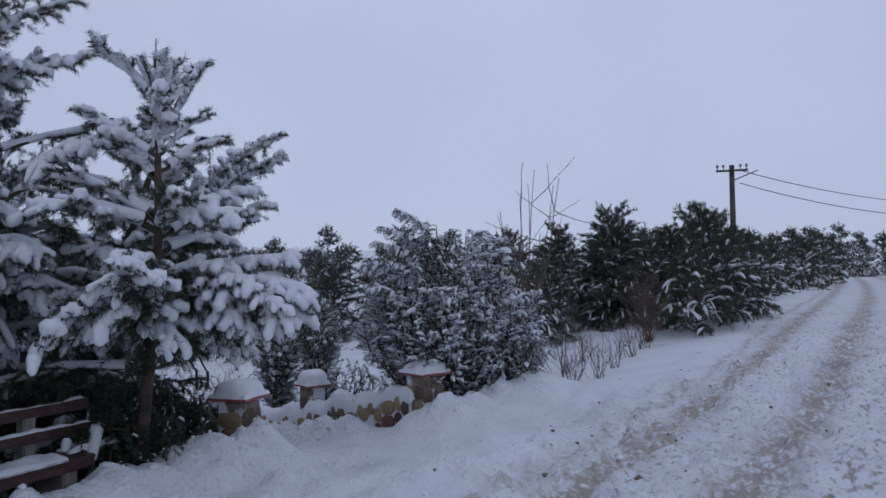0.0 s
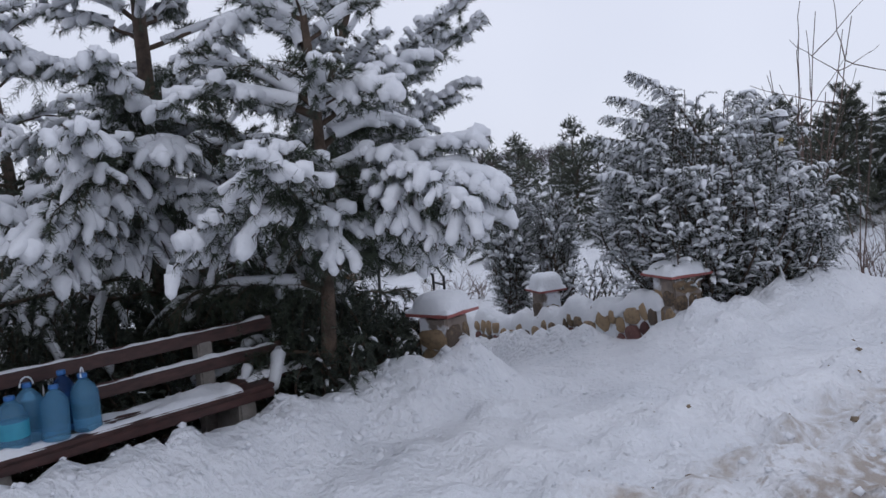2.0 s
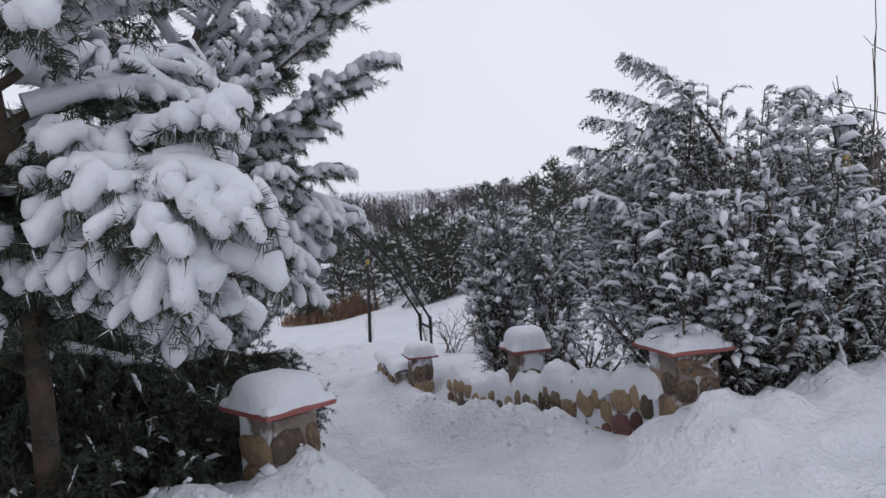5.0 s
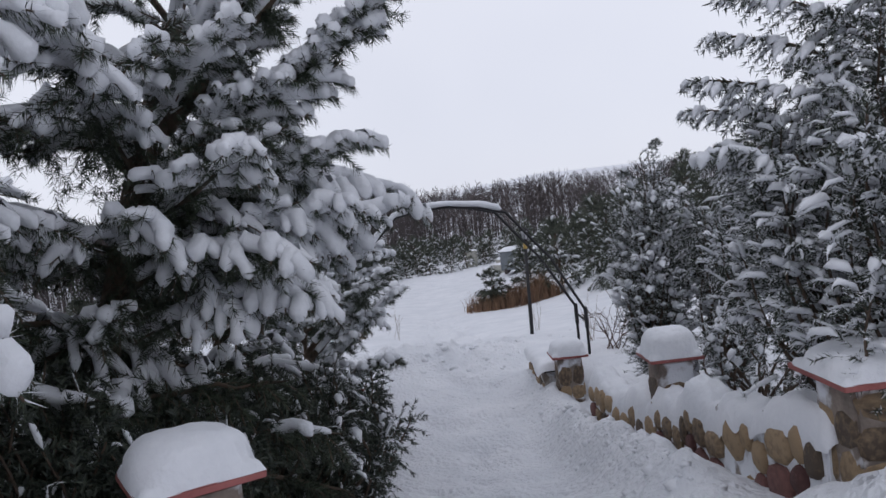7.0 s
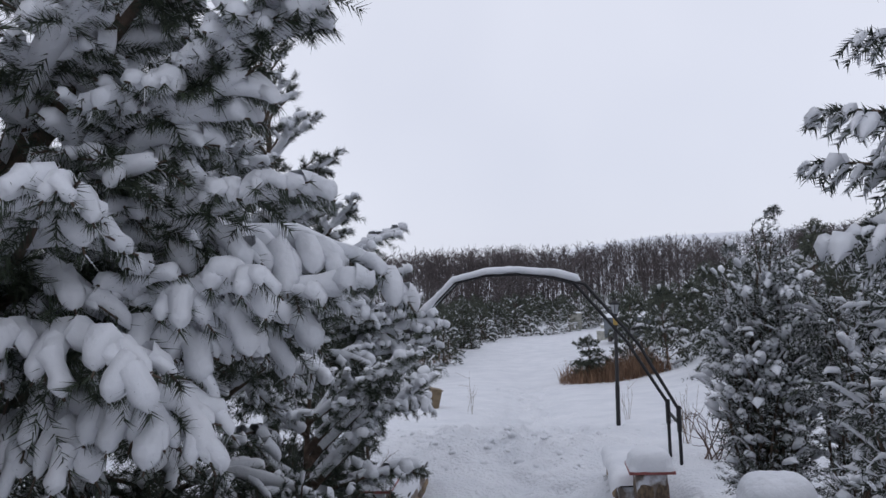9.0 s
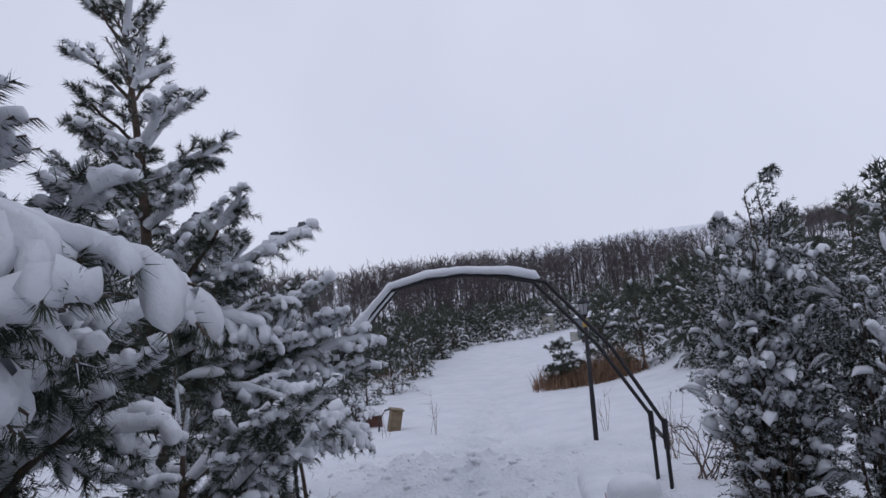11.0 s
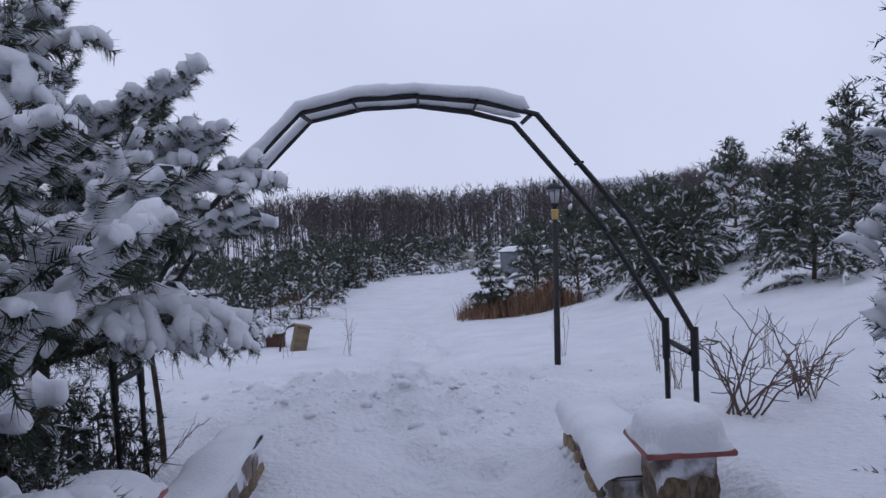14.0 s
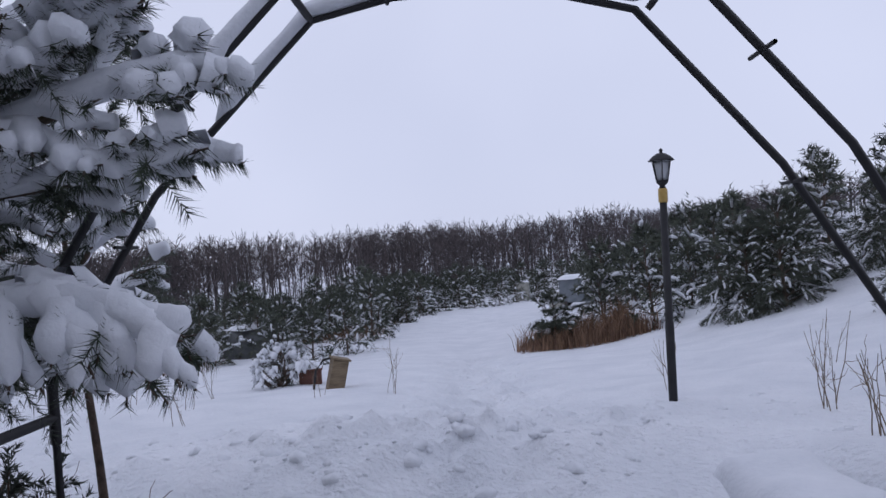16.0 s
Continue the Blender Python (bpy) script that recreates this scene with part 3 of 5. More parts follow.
def shoot_snow(lines, size, sides, seed, rng, lift=0.55, lump=0.4):
    """Snow lying along shoots: thick where a shoot leaves its branch, so that neighbours run together, blunt at the tip."""
    n = lines.shape[1]
    k = SHOOT_S * (n - 1)
    i = np.minimum(k.astype(int), n - 2)
    f = (k - i)[None, :, None]
    pts = lines[:, i] * (1 - f) + lines[:, i + 1] * f
    wav = 0.86 + 0.28 * rng.random((len(lines), len(SHOOT_S)))
    run = lines[:, -1] - lines[:, 0]
    steep = np.clip(run[:, 2] / (np.linalg.norm(run, axis=1) + 1e-9), 0, 1)
    size = size * (1 - 0.72 * steep ** 2)
    return tubes(pts, size[:, None] * SHOOT_R * wav, sides, 0.92, lump, seed, lift)


def laden_pine(x, y, h, r, seed, label, lean=(0.0, 0.0), low=0.06, shade=1.2, clear=None, full=0.7, snowy=0.92, snow=0.036, arms=(), sides=6, whorl=0.36, girth=1.0, up=0.22):
    """A pine bent by heavy snow: whorls of long limbs, each ending in a flat fan of finger-like shoots that hang at
    their tips; snow runs along limb and shoots as one cover and the needles show from below.
    shade: up to this height the snow is thin; clear(x, y, z): places that no limb reaches;
    arms: long limbs as (tip x, y, z in the world, height at which it leaves the trunk)."""
    rng = np.random.default_rng(seed)
    at = (x, y, gz(x, y) - 0.05)
    tree = empty("pine_tree", pose(*at), label, "pine tree")
    s = np.linspace(0, 1, 12)
    trunk = np.stack([lean[0] * s ** 1.2 + 0.05 * np.sin(s * 5 + seed), lean[1] * s ** 1.2 + 0.05 * np.cos(s * 4 + seed), -0.25 + s * (h + 0.25)], -1)
    rad = girth * ((0.014 * h + 0.008) * (1 - s) ** 0.8 + 0.009)

    def on_trunk(z):
        return np.array([np.interp(z, trunk[:, 2], trunk[:, 0]), np.interp(z, trunk[:, 2], trunk[:, 1]), z])

    shape, z = [], low * h
    while z < h * 0.96:
        k = z / h
        reach = r * (1 - k) ** full * (0.8 + 0.2 * min(k / 0.25, 1)) + 0.22
        count = int(round(3.9 + 1.2 * rng.random()))
        begin = rng.random() * 6.28
        for c in range(count):
            a = begin + c * 6.283 / count + rng.normal() * 0.25
            L = reach * (0.65 + 0.5 * rng.random())
            rise = up + 1.15 * k ** 1.6 + rng.normal() * 0.13
            base = on_trunk(z + rng.normal() * 0.06)
            droop = (0.55 - 0.50 * k) * (0.5 + 0.8 * rng.random())
            bend = np.cumsum(rng.normal(size=(8, 3)) * 0.018, axis=0)
            for attempt in range(5):
                line = curve_down(base, (math.cos(a), math.sin(a), rise), L, droop, 9)
                line[1:] += bend * L
                tip = line[-1]
                if clear is None or not clear(tip[0] + at[0], tip[1] + at[1], tip[2] + at[2] - 0.15):
                    break
                L, rise = L * 0.72, rise + 0.05
            else:
                continue
            shape.append((line, k, L, False))
        z += whorl * (0.75 + 0.5 * rng.random()) * (1 + 0.5 * k)
    for tx, ty, tz, bz in arms:
        base, tip = on_trunk(bz), np.array([tx - at[0], ty - at[1], tz - at[2]])
        L = float(np.linalg.norm(tip - base))
        s9 = np.linspace(0, 1, 9)[:, None]
        sag = 0.13 if tip[2] < bz + 0.2 else 0.03
        line = base + (tip - base) * s9 + np.array([0, 0, sag * L]) * 4 * s9 * (1 - s9)
        line[1:] += np.cumsum(rng.normal(size=(8, 3)) * 0.008, axis=0) * L
        shape.append((line, min(max(tip[2], bz) / h, 0.75), L, True))
    shoots_of, load, dark = [], [], []
    for line, k, L, arm in shape:
        tops = line[:, 2].max()
        cover = snowy * min(max(tops / max(shade, 0.01), 0.12), 1) ** 2.2 * (1 - 0.45 * max(k - 0.7, 0) / 0.3)
        if arm:
            cover = max(cover, 0.93)
        elif rng.random() < 0.28:
            cover *= 0.15
        mine = []
        twist = rng.normal() * 0.45
        m = max(4, int(L / 0.118))
        for q in range(m):
            f = 0.26 + 0.72 * (q + 0.6 * rng.random()) / m
            i = min(int(f * 8), 7)
            b = line[i] + (line[i + 1] - line[i]) * (f * 8 - i)
            t = line[i + 1] - line[i]
            t = t / np.linalg.norm(t)
            sd = np.cross(t, (0, 0, 1.0))
            sd /= np.linalg.norm(sd) + 1e-9
            sd = sd * math.cos(twist) + np.cross(t, sd) * math.sin(twist)
            ang = (0.95 - 0.42 * f) * (0.8 + 0.4 * rng.random())
            d = t * math.cos(ang) + sd * (1 if q % 2 else -1) * math.sin(ang) + np.array([0, 0, 0.10 * rng.normal() + 0.02 + 0.75 * max(k - 0.45, 0)])
            l2 = (0.12 + 0.31 * (1 - f)) * min(0.55 + 0.45 * L, 1.25) * (0.65 + 0.7 * rng.random())
            sag = (0.85 - 0.95 * k) * (0.2 + 1.1 * rng.random())
            side = curve_down(b, d, l2, sag, 6)
            mine.append(side)
            spots = (0.40, 0.72) if l2 < 0.24 else (0.30, 0.52, 0.76)
            for g, fr in enumerate(spots):
                p = fr * 5
                j = min(int(p), 4)
                b2 = side[j] + (side[j + 1] - side[j]) * (p - j)
                t2 = side[j + 1] - side[j]
                t2 = t2 / np.linalg.norm(t2)
                s2 = np.cross(t2, (0, 0, 1.0))
                s2 /= np.linalg.norm(s2) + 1e-9
                d2 = t2 + s2 * (0.75 if (g + q) % 2 else -0.75) + np.array([0, 0, -0.10 + 0.6 * max(k - 0.5, 0)]) + rng.normal(size=3) * 0.10
                mine.append(curve_down(b2, d2, max(l2 * (0.62 - 0.35 * fr), 0.085) * (0.85 + 0.4 * rng.random()), sag * 1.1, 6))
        mine.append(np.array([line[6] + (line[8] - line[6]) * q for q in np.linspace(0, 1.12, 6)]))
        if k < 0.8:
            # needle shoots that hang below the limb
            for q in range(m if not arm else 2 * m):
                f = 0.25 + 0.72 * rng.random()
                i = min(int(f * 8), 7)
                dark.append(curve_down(line[i], rng.normal(size=3) * np.array([1, 1, 0.4]) - np.array([0, 0, 0.5]), 0.11 + 0.12 * rng.random(), 0.1, 6))
        shoots_of += mine
        load += list(rng.random(len(mine)) < cover)
        if k < 0.55:
            for q in range(2 * m):
                b = line[0] + (line[5] - line[0]) * rng.random()
                dark.append(curve_down(b, rng.normal(size=3) * np.array([1, 1, 0.7]) - np.array([0, 0, 0.3]), 0.2 + 0.25 * rng.random(), 0.3, 6))
    for c in range(7):
        a = c * 0.9 + rng.random()
        tilt = 0.45 if c else 0.0
        shoots_of.append(curve_down(trunk[-2], (tilt * math.cos(a), tilt * math.sin(a), 1.0), 0.36 if c else 0.5, 0.0, 6))
        load.append(c % 3 == 0)
    limbs = np.array([q[0] for q in shape])
    thick = np.array([(1.5 if q[3] else 1.0) * np.linspace(0.009 + 0.011 * q[2], 0.006, 9) for q in shape])
    tw, load = np.array(shoots_of), np.array(load)
    part("trunk", tubes(trunk[None], rad[None], 9), BARK, tree)
    for ln, lr in zip(limbs, thick):
        part("limb", tubes(ln[None], lr[None], 6), BARK, tree)
    part("twig_growth", tubes(tw[:, [0, 3, 5]], np.full((len(tw), 3), 0.0045), 3), BARK, tree)["kind"] = "stuff"
    bare = np.concatenate([tw[~load], np.array(dark)]) if dark else tw[~load]
    part("needle_growth", join(needles(bare, 72, 0.060, 0.0050, rng, 0.85, 0.04), needles(tw[load], 46, 0.062, 0.0046, rng, 0.75, 0.04, 1.5)), NEEDLE, tree)["kind"] = "stuff"
    frost = np.concatenate([tw[load], tw[~load][tw[~load][:, :, 2].mean(1) > shade * 0.8]])
    part("frost_growth", needles(frost, 8, 0.056, 0.0050, rng, 0.8, 0.05, 0.5), SNOW, tree, "white frost on the needles")["kind"] = "stuff"
    st = tw[load]
    st = st[:, :1] + (st - st[:, :1]) * (0.78 + 0.2 * rng.random((len(st), 1, 1)))
    v1 = shoot_snow(st, snow * (0.68 + 0.75 * rng.random(len(st))), sides, seed, rng, lump=0.6)
    zl = limbs[:, :, 2].max(1)
    some = rng.random(len(limbs)) < snowy * np.clip(zl / max(shade, 0.01), 0.1, 1) ** 2.2
    some |= np.array([q[3] for q in shape])
    v2 = shoot_snow(limbs[some][:, 1:], snow * 1.3 * (0.8 + 0.4 * rng.random(int(some.sum()))), sides + 1, seed + 1, rng)
    part("snow_load", join(v1, v2), SNOW, tree, "thick snow over the fans of twigs")["kind"] = "stuff"
    return tree


def juniper(name, h, r, seed, label, at, category="shrub", stems=60, snow=0.028, needle=(36, 0.034, 0.0075), arch=0.35, column=0.0, snowy=0.9, group="", wisps=0, fine=0.062, tips=()):
    """An upright conifer shrub: many rising stems, feathery sprays and patches of snow on them; wisps: long arching tips that stand out of the crown;
    tips: places in the world to which single long sprays reach."""
    rng = np.random.default_rng(seed)
    tree = empty(name, pose(*at), label, category, group)
    main, twigs = [], []
    for c in range(stems):
        a = rng.random() * 6.283
        f = math.sqrt(rng.random())
        out = r * f * (1 - column * 0.4)
        top = h * (1 - (0.38 - 0.06 * column) * f ** 2) * (0.8 + 0.25 * rng.random())
        n = 10
        s = np.linspace(0, 1, n)
        wide = out * np.sin(np.minimum(s * 1.9, 1.57))
        x = math.cos(a) * wide + 0.05 * np.sin(s * 6 + c)
        y = math.sin(a) * wide + 0.05 * np.cos(s * 5 + c)
        z = -0.1 + s * (top + 0.1) - arch * out * s ** 3 * 0.35
        line = np.stack([x, y, z], -1)
        main.append(line)
        m = int(top / fine)
        for q in range(m):
            g = 0.10 + 0.90 * (q + rng.random()) / m
            p = g * (n - 1)
            i = min(int(p), n - 2)
            b = line[i] + (line[i + 1] - line[i]) * (p - i)
            a2 = a + rng.normal() * 0.8
            d = (math.cos(a2), math.sin(a2), 0.35 + 0.6 * rng.random() + 0.8 * column * g)
            l2 = (0.14 + 0.30 * rng.random() ** 1.5) * (1.1 - 0.4 * g) * (0.55 + 0.45 * min(h / 2.5, 1))
            twigs.append(curve_down(b, d, l2, arch * (0.6 + 0.9 * rng.random()), 6))
        tip = line[-2:]
        for q in range(3):
            a3 = a + rng.normal() * 0.8
            twigs.append(curve_down(line[-2 - q], (math.cos(a3), math.sin(a3), 1.1 + 0.6 * rng.random()), (0.30 + 0.25 * rng.random()) * min(h / 2.2, 1), 0.25 + arch, 6))
        twigs.append(curve_down(tip[0], tip[1] - tip[0] + np.array([0, 0, 0.05]), 0.32, arch * 0.6, 6))
    for c in range(wisps):
        ln = main[int(rng.integers(0, stems))]
        i = int(rng.integers(5, 10))
        a = math.atan2(ln[i, 1], ln[i, 0]) + rng.normal() * 0.5
        wl = (0.35 + 0.35 * rng.random()) * min(h / 2.4, 1)
        tip = curve_down(ln[i], (math.cos(a), math.sin(a), 0.9 + 0.9 * rng.random() + column), wl, 0.35 + 0.3 * rng.random(), 6)
        twigs.append(tip)
        for q in range(12):
            f = (0.2 + 0.75 * q / 11) * 5
            j = min(int(f), 4)
            b = tip[j] + (tip[j + 1] - tip[j]) * (f - j)
            t = (tip[j + 1] - tip[j]) / np.linalg.norm(tip[j + 1] - tip[j])
            twigs.append(curve_down(b, t * 0.7 + np.cross(t, (0, 0, 1.0)) * (0.8 if q % 2 else -0.8) + rng.normal(size=3) * 0.2, wl * (0.30 - 0.016 * q), 0.8, 6))
    for tx, ty, tz in tips:
        end = np.array([tx, ty, tz]) - np.array(at)
        start = np.array([0, 0, max(end[2] - 0.75, 0.2)])
        q10 = np.linspace(0, 1, 10)[:, None]
        line = start + (end - start) * q10 + np.array([0, 0, 0.18]) * np.sin(q10 * math.pi)
        main.append(line)
        for q in range(44):
            f = (0.3 + 0.7 * q / 43) * 9
            j = min(int(f), 8)
            b = line[j] + (line[j + 1] - line[j]) * (f - j)
            t = (line[j + 1] - line[j]) / np.linalg.norm(line[j + 1] - line[j])
            twigs.append(curve_down(b, t + np.cross(t, (0, 0, 1.0)) * (0.8 if q % 2 else -0.8) + rng.normal(size=3) * 0.15, 0.30 - 0.21 * q / 43, 0.7, 6))
    main, twigs = np.array(main), np.array(twigs)
    for ln in main:
        part("stem", tubes(ln[None], np.linspace(0.018, 0.004, 10)[None], 5), BARK, tree)
    part("spray_growth", needles(twigs, needle[0], needle[1], needle[2], rng, 0.9, 0.0), JUNIPER, tree)["kind"] = "stuff"
    if snowy > 0.3:
        part("frost_growth", needles(twigs, 14, needle[1] * 0.95, needle[2], rng, 0.9, 0.2), SNOW, tree, "white frost on the sprays")["kind"] = "stuff"
    far_out = np.hypot(twigs[:, 3, 0], twigs[:, 3, 1]) / r + 0.35 * np.clip(twigs[:, 3, 2] / h, 0, 1)
    hi = twigs[rng.random(len(twigs)) < snowy * np.clip(far_out * 1.5 - 0.25, 0.1, 1) * np.clip(twigs[:, 3, 2] / (0.30 * h), 0.12, 1)
                * np.clip(vnoise(twigs[:, 3, 0] * 4.5, twigs[:, 3, 1] * 4.5, twigs[:, 3, 2] * 4.5, seed) * 2.8 - 0.4, 0.06, 1)]
    lo = rng.integers(0, 3, len(hi))
    hi = np.stack([hi[np.arange(len(hi)), lo + q] for q in range(4)], 1)
    part("snow_load", rolls(hi, snow * (0.35 + 1.1 * rng.random(len(hi)) ** 2), 5, seed, rng, 0.9, 0.8, 0.6, True), SNOW, tree, "clumps of white snow on the sprays")["kind"] = "stuff"
    return tree


def bare_tree_arrays(h, rng, levels=3, spread_a=0.5, n0=9, thick=0.011):
    """Trunk and rising limbs of a leafless tree, as tubes."""
    lines, radii = [], []
    trunk = np.stack([np.cumsum(rng.normal(size=6)) * 0.012 * h, np.cumsum(rng.normal(size=6)) * 0.012 * h, np.linspace(-0.2, h, 6)], -1)
    lines.append(trunk)
    radii.append(np.linspace(thick * h, 0.002 * h, 6))
    todo = [(trunk, h, 0)]
    for line, ln, lev in todo:
        if lev >= levels:
            continue
        for q in range(n0 if lev == 0 else 4):
            f = 0.3 + 0.68 * (q + rng.random()) / (n0 if lev == 0 else 4)
            p = f * 5
            i = min(int(p), 4)
            b = line[i] + (line[i + 1] - line[i]) * (p - i)
            t = line[i + 1] - line[i]
            t /= np.linalg.norm(t) + 1e-9
            d = t + rng.normal(size=3) * spread_a + np.array([0, 0, 0.25])
            l2 = ln * (0.36 + 0.14 * rng.random()) * (1.1 - 0.5 * f)
            child = curve_down(b, d, l2, -0.12, 6)
            child[1:] += rng.normal(size=(5, 3)) * 0.02 * l2
            lines.append(child)
            radii.append(np.linspace(thick * 0.42 * ln * (0.6 ** lev) * 0.5, 0.0016 * h, 6))
            todo.append((child, l2, lev + 1))
    return np.array(lines), np.array(radii)


# large pines over the bench and along the garden path
PINE_LABEL = "snow-laden pine with drooping white-covered branches"


def off_bench(x, y, z):
    """True over the bench and round the gate pillar, where no branch hangs so low."""
    over = (x + 3.05) * 0.90 - (y - 6.52) * 0.44
    return (over > -0.25 and z < 0.85 and y < 7.2) or (z < 0.75 and (x + 2.05) ** 2 + (y - 7.4) ** 2 < 0.7) or (z < 0.5 and x > -2.7 and y > 6.5)


def off_path(x, y, z):
    """True over the trodden path."""
    return 0.768 * (x + 1.4) + 0.64 * (y - 8.8) > -0.75 or (z < 0.8 and (x + 2.05) ** 2 + (y - 7.4) ** 2 < 0.6)


def off_arch(x, y, z):
    """True over the path, near its edge and low down round the foot of the arch."""
    return off_path(x, y, z) or (z < 0.15 and x > -8.6) or (x > -5.3 and y < 12.5)


def off_wall(x, y, z):
    """True over the path and low down near the garden wall."""
    return off_path(x, y, z) or (z < 0.1 and x > -6.7) or z < -0.55


laden_pine(-2.6, 6.62, 3.55, 1.55, 11, PINE_LABEL + " beside the bench", lean=(0.42, -0.72), low=0.16, shade=1.35, clear=off_bench, full=0.6, snow=0.038,
           arms=((-1.59, 5.9, 1.86, 2.25), (-3.05, 5.6, 1.95, 2.2), (-2.03, 5.8, 0.92, 1.6), (-2.12, 4.95, 1.58, 1.35), (-2.72, 5.15, 1.08, 1.6), (-1.02, 6.04, 1.30, 1.55), (-1.12, 6.12, 1.16, 1.5), (-1.15, 5.93, 1.22, 1.5), (-1.28, 6.15, 1.0, 1.4), (-1.6, 6.68, 0.86, 1.2),
                 (-1.45, 6.3, 1.05, 1.35), (-2.2, 7.0, 0.80, 1.3), (-2.35, 5.35, 1.15, 1.5), (-1.75, 6.2, 1.5, 1.8), (-1.9, 6.9, 1.75, 2.0), (-2.6, 5.6, 1.35, 1.7)))
laden_pine(-4.25, 6.75, 5.6, 2.2, 12, "tall snow-laden pine standing behind the wooden bench", lean=(0.25, 0.1), shade=1.9, clear=off_bench, girth=1.1,
           arms=((-3.3, 5.1, 1.38, 1.9), (-3.5, 5.0, 0.95, 1.5), (-3.0, 5.9, 1.3, 1.9), (-3.2, 5.3, 2.2, 2.3), (-3.0, 5.6, 1.7, 2.1), (-3.0, 4.9, 1.75, 2.0), (-3.3, 4.6, 1.2, 1.8)))
laden_pine(-4.9, 4.3, 5.2, 2.1, 13, PINE_LABEL + " behind the bench", shade=1.85, clear=off_bench, sides=5,
           arms=((-3.5, 4.7, 1.05, 1.5), (-3.6, 4.1, 1.1, 1.4), (-3.4, 4.3, 1.8, 1.9), (-3.5, 3.5, 1.5, 1.6)))
laden_pine(-3.75, 7.75, 4.2, 1.75, 14, PINE_LABEL + " leaning over the gate pillar", shade=1.75, snowy=0.86, clear=off_path, full=0.6, lean=(0.7, 1.1), girth=1.5, snow=0.038, whorl=0.32,
           arms=((-1.77, 8.94, 2.93, 2.2), (-2.06, 9.08, 2.32, 2.0), (-2.72, 9.62, 1.2, 1.8), (-2.59, 9.28, 1.18, 1.6), (-2.3, 8.43, 0.98, 1.5), (-2.35, 8.2, 1.55, 1.8), (-2.5, 8.7, 0.75, 1.2), (-1.85, 8.85, 3.1, 2.5), (-2.2, 9.0, 2.15, 2.0), (-2.35, 8.8, 1.95, 1.9), (-2.15, 8.7, 2.75, 2.3), (-2.4, 8.9, 1.6, 1.8), (-2.5, 8.3, 2.1, 2.3)))
laden_pine(-4.75, 9.5, 3.0, 1.25, 15, "broad pine with snow on its branches", shade=2.0, snowy=0.88, clear=off_path, full=0.6,
           arms=((-3.3, 9.45, 1.4, 1.9), (-3.5, 9.1, 1.75, 2.1), (-3.7, 9.9, 1.6, 2.0), (-3.9, 10.1, 1.0, 1.5), (-3.9, 8.95, 2.1, 2.4), (-3.55, 9.35, 2.0, 2.3), (-3.2, 9.6, 1.1, 1.7)))
laden_pine(-5.15, 10.75, 1.9, 1.15, 20, "low broad pine bent under snow beside the path", shade=1.5, snowy=0.7, clear=off_path, full=0.5,
           arms=((-4.6, 11.5, 0.35, 1.0), (-4.4, 11.2, 0.65, 1.3), (-4.9, 11.8, 0.55, 1.2)))
laden_pine(-6.5, 11.2, 4.9, 1.3, 16, "tall dark pine with upright tips and some snow", low=0.14, shade=1.6, snowy=0.62, clear=off_arch, whorl=0.27, full=0.65, up=0.35, snow=0.032,
           arms=((-5.7, 12.15, 1.65, 2.5), (-5.6, 11.8, 1.15, 2.2), (-5.6, 11.6, 1.85, 2.6)))
laden_pine(-7.6, 12.4, 3.1, 1.35, 17, PINE_LABEL + " beside the iron arch", low=0.20, shade=1.7, snowy=0.9, whorl=0.26, clear=off_wall, full=0.55, snow=0.042,
           arms=((-6.38, 13.28, 0.66, 1.9), (-6.3, 13.05, -0.15, 1.2), (-6.5, 12.3, 0.35, 1.6), (-6.7, 12.7, 0.72, 1.9), (-6.55, 13.1, 0.9, 2.0), (-6.6, 12.9, 1.2, 2.2), (-6.5, 13.2, 0.45, 1.7), (-6.7, 12.9, 0.75, 1.9)))
laden_pine(-8.3, 13.55, 2.6, 1.1, 19, "young pine with snow behind the iron arch", low=0.38, whorl=0.20, girth=0.5, shade=0.9, clear=off_arch, full=0.5)
pine("pine_tree", 5.6, 2.0, 18, "tall dark pine with snow, behind the other pines", (-6.6, 7.6, gz(-6.6, 7.6) - 0.05), fingers=0, low=0.04)
for n, (x, y, hh) in enumerate(((-4.1, 6.3, 1.2), (-4.4, 5.3, 1.3), (-4.8, 4.2, 1.3), (-3.2, 7.4, 1.1), (-5.2, 3.3, 1.3), (-2.95, 7.1, 0.95), (-4.15, 5.7, 1.1), (-4.5, 3.6, 1.2), (-4.3, 7.1, 1.4), (-5.2, 7.5, 1.6), (-2.75, 7.15, 0.9), (-2.95, 7.7, 0.9), (-3.35, 8.15, 1.1), (-3.6, 8.8, 1.1), (-4.1, 9.6, 1.1), (-3.9, 9.85, 1.2), (-3.8, 9.3, 1.2), (-4.9, 10.4, 1.0), (-5.6, 10.95, 1.1), (-6.35, 11.5, 1.1), (-6.0, 10.6, 1.2), (-7.5, 12.0, 1.1), (-8.0, 12.7, 1.0), (-2.75, 6.72, 0.9))):
    juniper("undergrowth", hh, 0.62, 600 + n, "dark dense evergreen undergrowth below the pines", (x, y, gz(x, y)), stems=34, arch=0.6, snowy=0.14, snow=0.013, needle=(38, 0.040, 0.0095), group="undergrowth below the pines")
juniper("juniper_shrub", 1.2, 0.6, 21, "low dark juniper dusted with snow beside the path", (-3.75, 9.5, gz(-3.75, 9.5)), stems=36, arch=0.6, snowy=0.4)
juniper("juniper_shrub", 0.8, 0.5, 22, "low snow-dusted juniper beside the stone pillar", (-6.75, 11.95, gz(-6.75, 11.95)), stems=36, arch=0.6, snowy=0.5)
